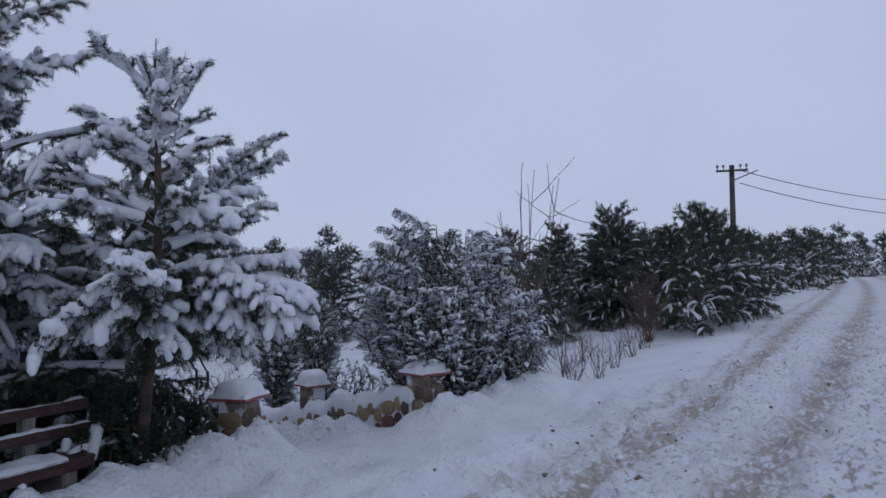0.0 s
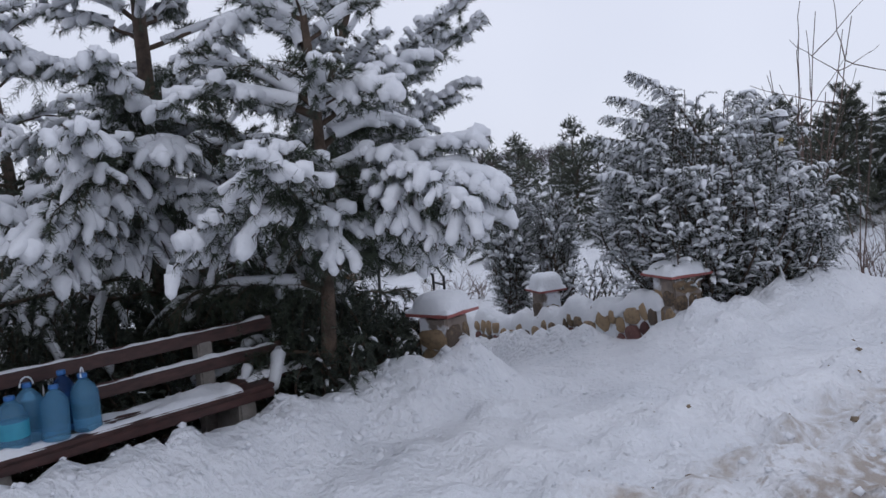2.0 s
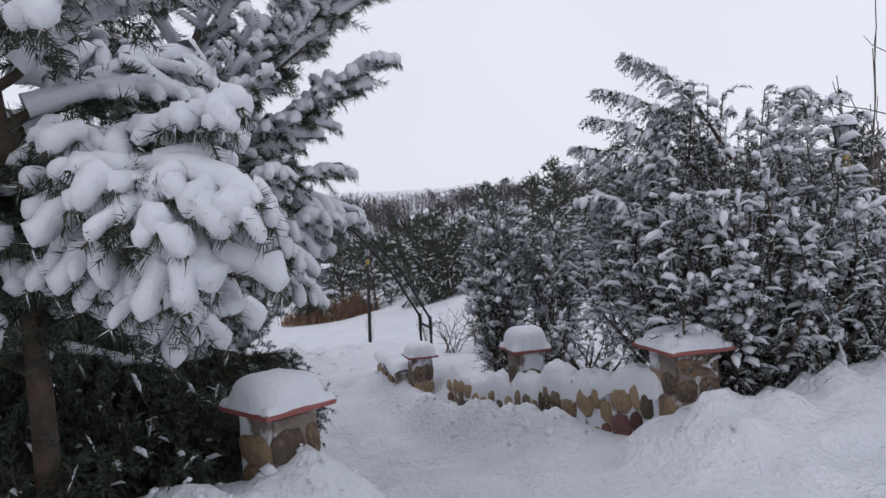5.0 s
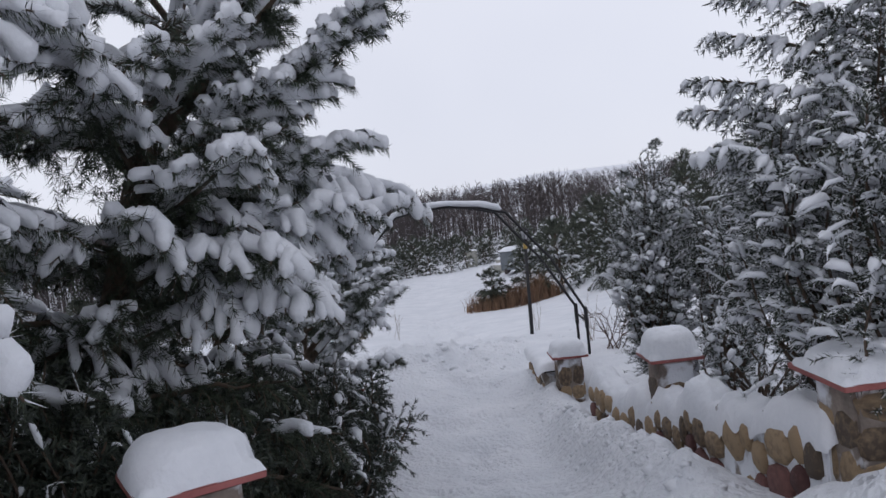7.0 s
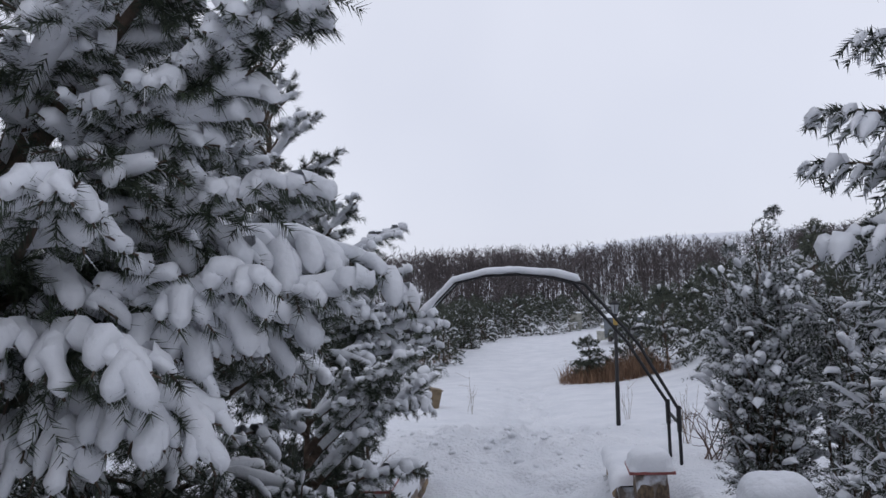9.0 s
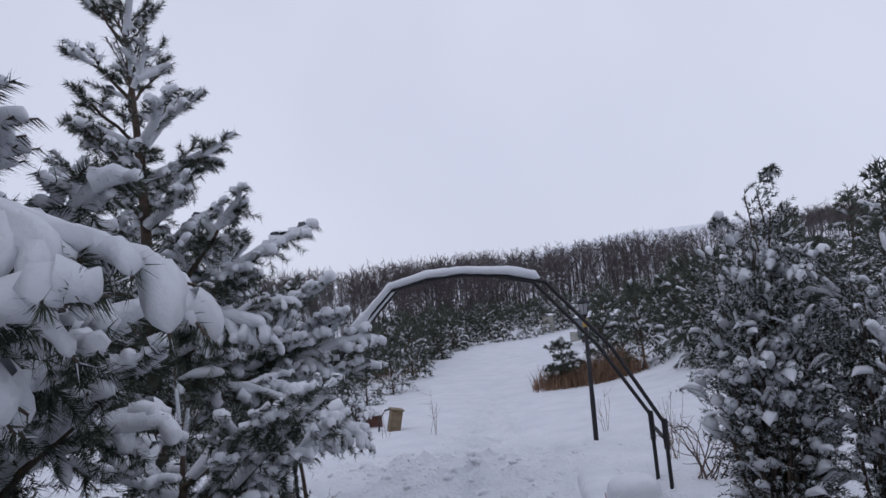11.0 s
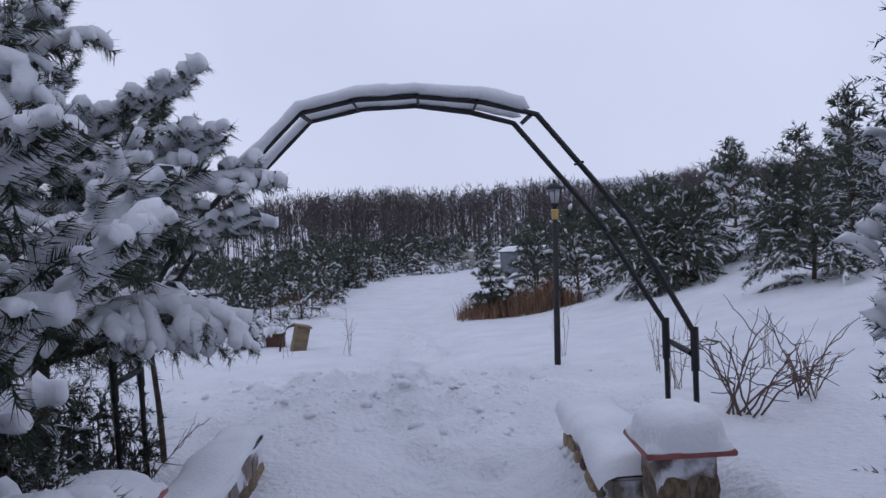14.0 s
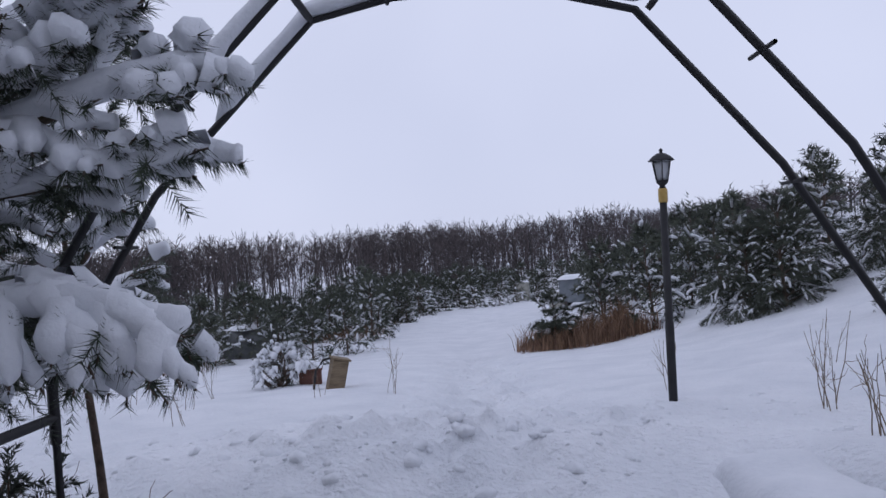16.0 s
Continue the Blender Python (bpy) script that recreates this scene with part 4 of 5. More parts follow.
juniper("juniper_shrub", 0.9, 0.6, 28, "low dark juniper dusted with snow near the low pillar", (-5.35, 10.95, gz(-5.35, 10.95)), stems=36, arch=0.6, snowy=0.35)
# conifer shrubs behind the stone wall
juniper("juniper_shrub", 2.75, 1.15, 23, "large feathery juniper covered in snow behind the wall", (0.1, 10.75, gz(0.1, 10.75)), stems=120, arch=0.4, snow=0.026, snowy=0.95, wisps=80, fine=0.046,
        tips=((-0.76, 9.96, 2.09), (-1.05, 10.13, 1.55), (-0.93, 9.92, 1.68), (-0.85, 10.0, 1.9), (-0.9, 10.05, 1.3), (-0.55, 9.9, 2.3)))
juniper("thuja_shrub", 2.5, 0.52, 24, "upright columnar thuja covered in snow", (-2.95, 13.75, gz(-2.95, 13.75)), stems=60, column=1.0, arch=0.3, snowy=0.5, snow=0.032, wisps=16)
juniper("thuja_shrub", 2.1, 0.5, 25, "upright columnar thuja with snow clumps", (-2.25, 13.9, gz(-2.25, 13.9)), stems=45, column=1.0, arch=0.3, snowy=0.5, snow=0.032, wisps=12)
juniper("juniper_shrub", 0.9, 0.6, 26, "small snow-covered juniper behind the wall", (-1.45, 12.3, gz(-1.45, 12.3)), stems=22, arch=0.6)
juniper("juniper_shrub", 1.45, 0.62, 27, "spreading snow-covered juniper beside the lamp post", (0.85, 10.6, gz(0.85, 10.6)), stems=50, arch=0.7, wisps=24, snow=0.022, fine=0.05)

# belt of young pines beyond the garden
belt, far_belt = [], []
for n in range(5):
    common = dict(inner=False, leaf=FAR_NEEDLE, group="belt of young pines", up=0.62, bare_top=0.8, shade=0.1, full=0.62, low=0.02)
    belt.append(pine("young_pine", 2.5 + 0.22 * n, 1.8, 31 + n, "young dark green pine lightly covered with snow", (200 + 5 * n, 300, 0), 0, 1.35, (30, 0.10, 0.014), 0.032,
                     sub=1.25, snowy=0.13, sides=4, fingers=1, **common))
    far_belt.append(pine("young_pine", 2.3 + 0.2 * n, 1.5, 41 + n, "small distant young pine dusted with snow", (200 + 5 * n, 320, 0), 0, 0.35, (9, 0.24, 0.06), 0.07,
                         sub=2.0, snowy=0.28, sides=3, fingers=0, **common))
rng = np.random.default_rng(5)
spots_at = []


def plant(x, y, scale=1.0):
    spots_at.append((x, y, scale))


for x, y in ((6.3, 18.2), (4.4, 19.6), (2.6, 20.4), (1.2, 21.6), (-0.6, 22.6), (-2.6, 23.6), (-5.8, 24.6), (-6.6, 29.5), (-8.6, 30.8), (-11, 31), (-13.2, 32.5), (-4.2, 27.5), (-1.8, 26), (0.6, 25), (3, 23.5), (5.2, 22), (7.4, 19.4), (8.4, 22), (9.6, 25.5), (11.5, 28), (13.2, 31), (15, 34), (17.5, 37), (20, 41), (23, 46), (27, 52)):
    plant(x + rng.normal() * 0.4, y + rng.normal() * 0.4, (0.8 if x > 3.5 else 0.54) + 0.25 * rng.random())
for k in range(70):
    x = -16 + 40 * rng.random()
    y = 30 + 26 * rng.random() + max(x, 0) * 0.5
    if 1.4 * (x - 6) + 22 < y or x < 4:
        plant(x, y, 0.72 + 0.3 * rng.random())
for k in range(64):
    f = k / 63
    plant(4.6 + 20.5 * f - 2.2 * rng.random(), 19 + 35 * f + 1.6 * rng.random(), 0.62 + 0.26 * rng.random())
for k in range(34):
    plant(23 + 24 * rng.random(), 60 + 16 * rng.random(), 0.9 + 0.5 * rng.random())
for k in range(210):
    u = 17 + 66 * rng.random() ** 0.7
    v = -(3.4 + 26 * rng.random() ** 1.5) if k % 3 else 5.5 + 9 * rng.random()
    if u > 52 and k % 2:
        v = -8 + 14 * rng.random()
    v -= 0.05 * (u - 14)
    if u < 54 and abs(v + 0.17 - 0.128 * (u - 4.2)) < 1.7:
        continue
    if 20 < u < 43 and abs(v - 0.115 * u + 0.6) < 1.3:
        continue
    p = P(u, v)
    plant(p.x, p.y, 0.5 + 0.4 * rng.random())
for k in range(150):
    u = 27 + 46 * rng.random()
    left = np.interp(u, (27, 34, 38, 47, 61, 70), (-8.2, -7.0, -4.6, -3.0, -0.4, 3.5))
    right = np.interp(u, (27, 34, 48, 66, 72), (4.6, 5.4, 5.6, 6.2, 7.0))
    p = P(u, left - 7 * rng.random() ** 1.6 if k % 4 else right + 3 * rng.random())
    plant(p.x, p.y, 0.42 + 0.32 * rng.random())
spots_at.sort(key=lambda s: math.hypot(s[0] + 1, s[1] - 8))
far_pines = {}
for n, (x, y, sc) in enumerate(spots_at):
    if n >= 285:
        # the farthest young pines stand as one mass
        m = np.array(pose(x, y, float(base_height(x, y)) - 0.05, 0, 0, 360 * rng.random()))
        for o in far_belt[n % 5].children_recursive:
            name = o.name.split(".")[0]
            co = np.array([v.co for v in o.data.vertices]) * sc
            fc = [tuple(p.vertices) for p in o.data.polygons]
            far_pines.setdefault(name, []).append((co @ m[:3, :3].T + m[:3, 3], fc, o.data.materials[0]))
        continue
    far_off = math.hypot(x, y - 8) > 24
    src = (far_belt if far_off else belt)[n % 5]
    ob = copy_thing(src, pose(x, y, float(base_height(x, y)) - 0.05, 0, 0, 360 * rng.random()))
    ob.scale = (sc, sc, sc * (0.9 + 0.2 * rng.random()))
wood = empty("far_young_pines", pose(0, 0, 0), "distant mass of young pines dusted with snow", "pine trees", "", "stuff")
for name, some in far_pines.items():
    vs, fs, cnt = [], [], 0
    for co, fc, mat in some:
        vs.append(co)
        fs += [tuple(i + cnt for i in q) for q in fc]
        cnt += len(co)
    me = bpy.data.meshes.new(name)
    me.from_pydata(np.concatenate(vs), [], fs)
    me.materials.append(some[0][2])
    ob = new(name, me)
    ob.parent = wood
    ob["kind"] = "stuff"
for ob in belt + far_belt:
    for o in (*ob.children_recursive, ob):
        bpy.data.objects.remove(o)

# far leafless forest on the slopes
rng = np.random.default_rng(6)
kinds = [bare_tree_arrays(11, rng, 2, 1.0, 12, 0.012) for _ in range(7)]
kinds = [tubes(a[:, [0, 5]], np.maximum(b[:, [0, 4]], np.array([0.05, 0.022])), 3) for a, b in kinds]
fv, ff, cnt = [], [], 0
for k in range(1500):
    ang = radians(8 + 90 * rng.random())
    dist = (80 + 60 * rng.random()) if k < 800 else 140 + 130 * rng.random()
    x, y = -4 - math.sin(ang) * dist, 12 + math.cos(ang) * dist
    if k < 800 and abs(math.degrees(ang) - 53) < 4 and rng.random() < 0.7:
        continue
    v, f = kinds[k % 7]
    a = rng.random() * 6.283
    gh = float(base_height(x, y))
    deg = math.degrees(ang)
    top = 0.4 + (0.014 + 0.006 * math.exp(-((deg - 29) / 5) ** 2) + 0.0085 * smooth(deg, 18, 32) + 0.003 * smooth(deg, 38, 48)) * dist * (0.30 + 0.80 * rng.random() ** 0.7)
    sc = min(max((top - gh) / 11.5, 0.3), 1.1)
    rot = np.array([[math.cos(a), -math.sin(a), 0], [math.sin(a), math.cos(a), 0], [0, 0, 1]])
    fv.append((v * sc) @ rot.T + np.array([x, y, gh]))
    ff.append(f + cnt)
    cnt += len(v)
    if k < 800:
        # brushwood under the tall trees
        fv.append((v * np.array([0.55, 0.55, 0.28]) * (0.6 + 0.6 * rng.random())) @ rot + np.array([x + rng.normal() * 3, y + rng.normal() * 3, gh]))
        ff.append(f + cnt)
        cnt += len(v)
forest = new("far_forest", mesh_of("far_forest", np.concatenate(fv), np.concatenate(ff), FOREST))
tagged(forest, "far leafless dark forest on the snowy slopes", "forest", kind="stuff")

# crumbs of snow thrown up on the path, the heap and the road's edge
def crumbs(name, count, place, size, material, label, seed):
    rng3 = np.random.default_rng(seed)
    x, y = place(rng3, count)
    z = ground_height(x, y)
    s = size * (0.35 + rng3.random(len(x)) ** 2.5 * 1.6)
    d = np.array([[1, 0, 0], [-1, 0, 0], [0, 1, 0], [0, -1, 0], [0, 0, 1], [0, 0, -1], [0.6, 0.6, 0.5], [-0.6, 0.6, 0.5], [-0.6, -0.6, 0.5], [0.6, -0.6, 0.5]], float)
    d[6:] /= np.linalg.norm(d[6:], axis=1, keepdims=True)
    f = np.array([[0, 2, 6], [2, 4, 6], [4, 0, 6], [2, 1, 7], [1, 4, 7], [4, 2, 7], [1, 3, 8], [3, 4, 8], [4, 1, 8], [3, 0, 9], [0, 4, 9], [4, 3, 9], [2, 0, 5], [1, 2, 5], [3, 1, 5], [0, 3, 5]])
    v = d[None] * s[:, None, None] * (0.7 + 0.6 * rng3.random((len(x), len(d), 1))) * np.array([1, 1, 0.75])
    v = v + np.stack([x, y, z - s * 0.42], -1)[:, None]
    ff = (f[None] + (np.arange(len(x)) * len(d))[:, None, None]).reshape(-1, 3)
    ob = new(name, mesh_of(name, v.reshape(-1, 3), ff, material))
    tagged(ob, label, "snow" if material is SNOW else "dirt", kind="stuff")


def on_path(r, n):
    u, v = r.uniform(-3, 12, n), r.normal(0, 1.0, n) - 0.2
    keep = r.random(n) < vnoise(u * 1.3, v * 1.3, 0, 31) * 1.3 - 0.3
    u, v = u[keep], np.clip(v[keep], -1.5, 1.3)
    return -1.4 - 0.64 * u + 0.768 * v, 8.8 + 0.768 * u + 0.64 * v


def on_heap(r, n):
    u, v = r.normal(9.5, 0.6, n), r.normal(-0.6, 1.5, n)
    return -1.4 - 0.64 * u + 0.768 * v, 8.8 + 0.768 * u + 0.64 * v


def by_road(r, n):
    a, w = r.uniform(-4, 9, n), np.where(r.random(n) < 0.7, r.normal(-1.7, 0.7, n), r.normal(0.5, 0.7, n))
    return ROAD_P[0] + a * ROAD_D[0] + w * ROAD_D[1], ROAD_P[1] + a * ROAD_D[1] - w * ROAD_D[0]


def on_bank(r, n):
    t, s = r.uniform(0, 1, n), r.normal(0.25, 0.28, n)
    return -3.3 + 1.5 * t + s * 0.9, 4.2 + 3.6 * t - s * 0.4


def by_wall(r, n):
    u, v = r.uniform(0.2, 7.6, n), r.normal(0.85, 0.16, n)
    return -1.4 - 0.64 * u + 0.768 * v, 8.8 + 0.768 * u + 0.64 * v


crumbs("snow_crumbs", 500, on_path, 0.02, SNOW, "loose crumbs of trodden snow on the path", 61)
crumbs("snow_crumbs", 420, on_heap, 0.05, SNOW, "rough lumps of shovelled snow in a heap", 62)
crumbs("snow_crumbs", 1300, by_road, 0.024, SNOW, "loose crumbs of snow along the road edge", 63)
crumbs("snow_crumbs", 600, on_bank, 0.026, SNOW, "broken lumps of snow banked before the bench", 64)
crumbs("snow_crumbs", 260, by_wall, 0.03, SNOW, "lumps of snow along the foot of the wall", 65)
crumbs("dirt_crumbs", 260, by_road, 0.020, WEED, "small dark clods of dirt on the snowy road", 66)

# ---- gate pillars and garden walls ----
def stone_mesh(seed):
    """A rounded field stone, flat at the back, about 1 x 1 across and 0.3 proud (along -y)."""
    rng = np.random.default_rng(seed)
    n = 9
    out = []
    ang = np.sort((np.arange(n) + 0.5 * rng.random(n)) * 2 * np.pi / n)
    rad = 0.46 + 0.09 * rng.random(n)
    ring = np.stack([np.sign(np.cos(ang)) * np.abs(np.cos(ang)) ** 0.7 * rad, np.zeros(n), np.sign(np.sin(ang)) * np.abs(np.sin(ang)) ** 0.7 * rad], -1)
    verts = np.concatenate([ring, ring * 0.97 + [0, -0.16, 0], ring * 0.72 + [0, -0.27 - 0.05 * rng.random(), 0], [[0.02, -0.31, 0.02]]])
    me = bpy.data.meshes.new("stone")
    faces = [(i + a * n, (i + 1) % n + a * n, (i + 1) % n + (a + 1) * n, i + (a + 1) * n) for a in (0, 1) for i in range(n)]
    faces += [(2 * n + i, 2 * n + (i + 1) % n, 3 * n) for i in range(n)]
    me.from_pydata([tuple(v) for v in verts], [], faces)
    for p in me.polygons:
        p.use_smooth = True
    return me


STONES = [stone_mesh(s) for s in range(8)]
for n, me in enumerate(STONES):
    me.materials.append(LEAD if n == 7 else STONE)


def face_stones(parent, m, width, bottom, top_of, seed, size=0.17, depth=0.09):
    """Field stones over an upright face in the plane y = 0 of m: rows of uneven stones under the line top_of(x)."""
    rng = np.random.default_rng(seed)
    z, row = bottom, 0
    while True:
        hgt = size * (0.75 + 0.5 * rng.random())
        x, any_fit = -width / 2, False
        while x < width / 2 - 0.02:
            w = min(size * (0.7 + 0.9 * rng.random()), width / 2 - x)
            if width / 2 - (x + w) < size * 0.4:
                w = width / 2 - x
            c = x + w / 2
            if z + hgt * 0.9 < top_of(c):
                any_fit = True
                ob = new("stone", STONES[int(rng.integers(0, 8))])
                ob.parent = parent
                ob.matrix_local = m @ pose(c, 0, z + hgt / 2 + rng.normal() * 0.006, 0, rng.normal() * 5, 0) @ Matrix.Diagonal((w * 0.98, depth * (0.8 + 0.5 * rng.random()), hgt * 0.98, 1))
            x += w
        z += hgt * 0.98
        row += 1
        if not any_fit or row > 9:
            break


def pillar(u, v, cap_z, wide, seed, label, snow_h=0.17, turn=0.0, depth=0.75):
    """A stone gate pillar: rubble shaft, red sheet-metal cap and a cushion of snow. cap_z: the cap's rim."""
    o = P(u, v, cap_z)
    thing = empty("stone_pillar", pose(o.x, o.y, o.z, 0, 0, YAW + turn), label, "pillar", "garden pillars")
    w = wide * 0.68
    part("core", box(w, w, depth, 0, 0, -0.03 - depth / 2, 0.02), MORTAR, thing)
    for k in range(4):
        m = pose(0, 0, 0, 0, 0, 90 * k) @ pose(0, -w / 2 + 0.012, 0)
        face_stones(thing, m, w, -depth, lambda x: -0.03, seed + k, 0.20, 0.075)
    bm = bmesh.new()
    a, b = wide / 2, wide / 2 - 0.16
    box(wide, wide, 0.028, 0, 0, -0.012, 0.004, bm=bm)
    lo = [bm.verts.new((x * a * 0.985, y * a * 0.985, 0.003)) for x, y in ((-1, -1), (1, -1), (1, 1), (-1, 1))]
    hi = [bm.verts.new((x * b * 0.5, y * b * 0.5, 0.07)) for x, y in ((-1, -1), (1, -1), (1, 1), (-1, 1))]
    for i in range(4):
        bm.faces.new((lo[i], lo[(i + 1) % 4], hi[(i + 1) % 4], hi[i]))
    bm.faces.new(hi)
    part("cap", bm, RED, thing, "red sheet-metal cap with a thin rim")
    part("snow_cushion", snow_pad(wide * 0.99, wide * 0.99, snow_h, seed, 26, 2.6, pose(0, 0, 0.012)), SNOW, thing, "thick rounded cushion of snow")
    return thing


pillar(-0.69, -1.32, 0.33, 0.43, 100, "stone gate pillar with red cap and snow cushion", 0.15, turn=-59)
pillar(0.06, 1.58, 0.22, 0.52, 120, "broad stone gate pillar with red cap under snow", 0.12)
pillar(2.62, 1.42, -0.19, 0.42, 140, "slim stone wall pillar with a tall snow dome", 0.21, depth=0.95)
pillar(5.95, 1.15, -0.80, 0.44, 160, "low stone pillar with red cap and snow mound", 0.17)
pillar(5.45, -1.55, -0.80, 0.46, 180, "low stone pillar with red rim deep in snow", 0.12)


def tall_stones(parent, m, width, bottom, top_of, seed):
    """One course of tall upright stones under a stepped top, dark red stones below them, gaps between."""
    rng = np.random.default_rng(seed)
    x = -width / 2
    while x < width / 2 - 0.05:
        w = 0.10 + 0.19 * rng.random() ** 1.3
        c = x + w / 2
        z = top_of(c) + 0.01 - 0.12 * rng.random() ** 1.5
        for n in range(5):
            if z < bottom:
                break
            hgt = (0.15 + 0.09 * rng.random()) if n == 0 else 0.14 + 0.10 * rng.random()
            if n == 0 or rng.random() < 0.8:
                ob = new("stone", STONES[7 if n == 1 and rng.random() < 0.75 else int(rng.integers(0, 7))])
                ob.parent = parent
                ob.matrix_local = m @ pose(c, 0, z - hgt / 2, 0, rng.normal() * 11, 0) @ Matrix.Diagonal((w * 0.93, 0.10 + 0.05 * rng.random(), hgt * 0.96, 1))
            z -= hgt
        x += w


def garden_wall(name, u0, u1, v, thick, top_of, label, seed, bottom, coping=False, faces=(-1,), snow_h=0.12, slant=0.0, over=0.075, ragged=0.0, tall=False):
    """A low rubble wall along the path between u0 and u1; top_of(u) gives its stepped top."""
    mid = (u0 + u1) / 2
    o = P(mid, v, 0)
    wall = empty(name, pose(o.x, o.y, 0, 0, 0, YAW + 90 + slant), label, "wall", "", "structure")
    # local x runs along the path, local y away from the path's right side
    step, us = 0.62, []
    u = u0
    while u < u1 - 1e-6:
        us.append((u, min(u + step, u1)))
        u += step
    bm = bmesh.new()
    for a, b in us:
        t = top_of((a + b) / 2)
        box(b - a - 0.002, thick, t - bottom, (a + b) / 2 - mid, 0, (t + bottom) / 2, 0.012, bm=bm)
    part("core", bm, SNOW_MORTAR if tall else MORTAR, wall)
    L = u1 - u0
    for sgn in faces:
        # sgn 1: the face that looks to smaller v (local +y is -v)
        m = pose(0, sgn * thick / 2, 0, 0, 0, 180 if sgn > 0 else 0)
        (tall_stones if tall else face_stones)(wall, m, L, bottom, lambda x, s=sgn: top_of(mid + (-x if s > 0 else x)), seed, *(() if tall else (0.21, 0.10)))
    if coping:
        t = top_of(mid)
        part("coping", box(L, thick + 0.08, 0.03, 0, 0, t + 0.017, 0.006), IRON, wall, "dark flat coping strip")
    # one blanket of snow over the whole top
    n, m2 = int(L / (0.03 if ragged else 0.05)), 17 if ragged else 11
    xs = np.linspace(-L / 2 - 0.05, L / 2 + 0.03, n)
    tops = np.array([np.mean([top_of(min(max(mid + x + d, u0 + 0.01), u1 - 0.01)) for d in (np.array((-0.28, -0.2, -0.1, 0, 0.1, 0.2, 0.28)) * (0.35 if ragged else 1.0))]) for x in xs]) + (0.034 if coping else 0.0)
    a = np.linspace(0, np.pi, m2)
    X = np.repeat(xs[:, None], m2, 1)
    end = np.clip(np.minimum(xs - xs[0], xs[-1] - xs) / 0.10, 0, 1)[:, None] ** 0.5
    puff = snow_h * (0.75 + 0.6 * vnoise(X * 2.3, a[None] * 0.8, 0, seed) + 0.25 * (vnoise(X * 8, a[None] * 3, 0, seed + 1) - 0.5))
    hang = 0.05 * vnoise(X[:, :1] * 6.5, 0, 0, seed + 2) + 0.05 * vnoise(X[:, :1] * 2.5, 0, 0, seed + 7)
    if ragged:
        puff = puff * (0.5 + 1.2 * vnoise(X[:, :1] * 1.9, 0.5, 0, seed + 11)) + 0.05 * (vnoise(X * 11, a[None] * 4, 0, seed + 4) - 0.5)
        hang = hang + ragged * np.clip(vnoise(X[:, :1] * 3.1, 0, 0, seed + 9) * 2.4 - 1.15, 0, 1) + 0.05 * vnoise(X[:, :1] * 15, 0, 0, seed + 8)
    Y = np.cos(a)[None] * (thick / 2 + over) * (0.97 + 0.1 * vnoise(X * 5, a[None], 3, seed))
    Z = tops[:, None] - hang * (np.abs(np.cos(a)[None]) ** 6) + puff * np.sin(a)[None] ** 0.55 * end
    idx2 = np.arange(n * m2).reshape(n, m2)
    part("snow_blanket", (np.stack([X, Y, Z], -1).reshape(-1, 3), np.stack([idx2[:-1, :-1], idx2[1:, :-1], idx2[1:, 1:], idx2[:-1, 1:]], -1).reshape(-1, 4)), SNOW, wall, "thick uneven blanket of snow")
    return wall


def step_top(u):
    return -0.11 - 0.14 * math.floor(max(u - 0.10, 0) / 0.62)


garden_wall("wall_stepped", 0.10, 4.44, 1.36, 0.24, lambda u: max(step_top(u), -0.78), "stepped rubble stone wall with snow between its stones", 200, -1.5, faces=(1,), slant=3.4, ragged=0.13, tall=True, snow_h=0.10, over=0.022)
garden_wall("wall_right", 6.2, 7.65, 1.02, 0.30, lambda u: -1.08, "low rubble stone wall with dark coping under snow", 230, -1.75, coping=True, faces=(1,), snow_h=0.10)
garden_wall("wall_left", 5.75, 7.95, -1.55, 0.28, lambda u: -1.22, "low rubble stone wall with coping under thin snow", 260, -1.85, coping=True, faces=(-1,), snow_h=0.055, over=0.045)

# ---- bench with water bottles ----
BENCH_YAW = math.degrees(math.atan2(0.90, 0.44))
bench_at = pose(-2.98, 6.52, 0, 0, 0, BENCH_YAW)     # right-hand end of the backrest; local -x runs along the bench, -y to the front


def snow_strip(L, w, h, seed, m):
    """A thin ragged layer of snow over a board: thick in places, gone in others."""
    nx, ny = max(int(L / 0.022), 4), 13 if w > 0.1 else 6
    X, Y = np.meshgrid(np.linspace(-L / 2, L / 2, nx), np.linspace(-w / 2, w / 2, ny), indexing="ij")
    edge = np.clip(np.minimum(L / 2 - np.abs(X), w / 2 - np.abs(Y)) / (0.16 * w), 0, 1) ** 0.5
    k = vnoise(X * 2.2, Y * 5, 0, seed) + 0.5 * vnoise(X * 9, Y * 11, 0, seed + 1) + 0.25 * vnoise(X * 24, Y * 24, 0, seed + 2)
    Z = h * np.clip(k - 0.48, -0.1, 1.2) * (0.25 + 0.75 * edge) * 1.4 - 0.35 * h * (1 - edge)
    idx = np.arange(nx * ny).reshape(nx, ny)
    mm = np.array(m)
    v = np.stack([X, Y, Z], -1).reshape(-1, 3) @ mm[:3, :3].T + mm[:3, 3]
    return v, np.stack([idx[:-1, :-1], idx[1:, :-1], idx[1:, 1:], idx[:-1, 1:]], -1).reshape(-1, 4)


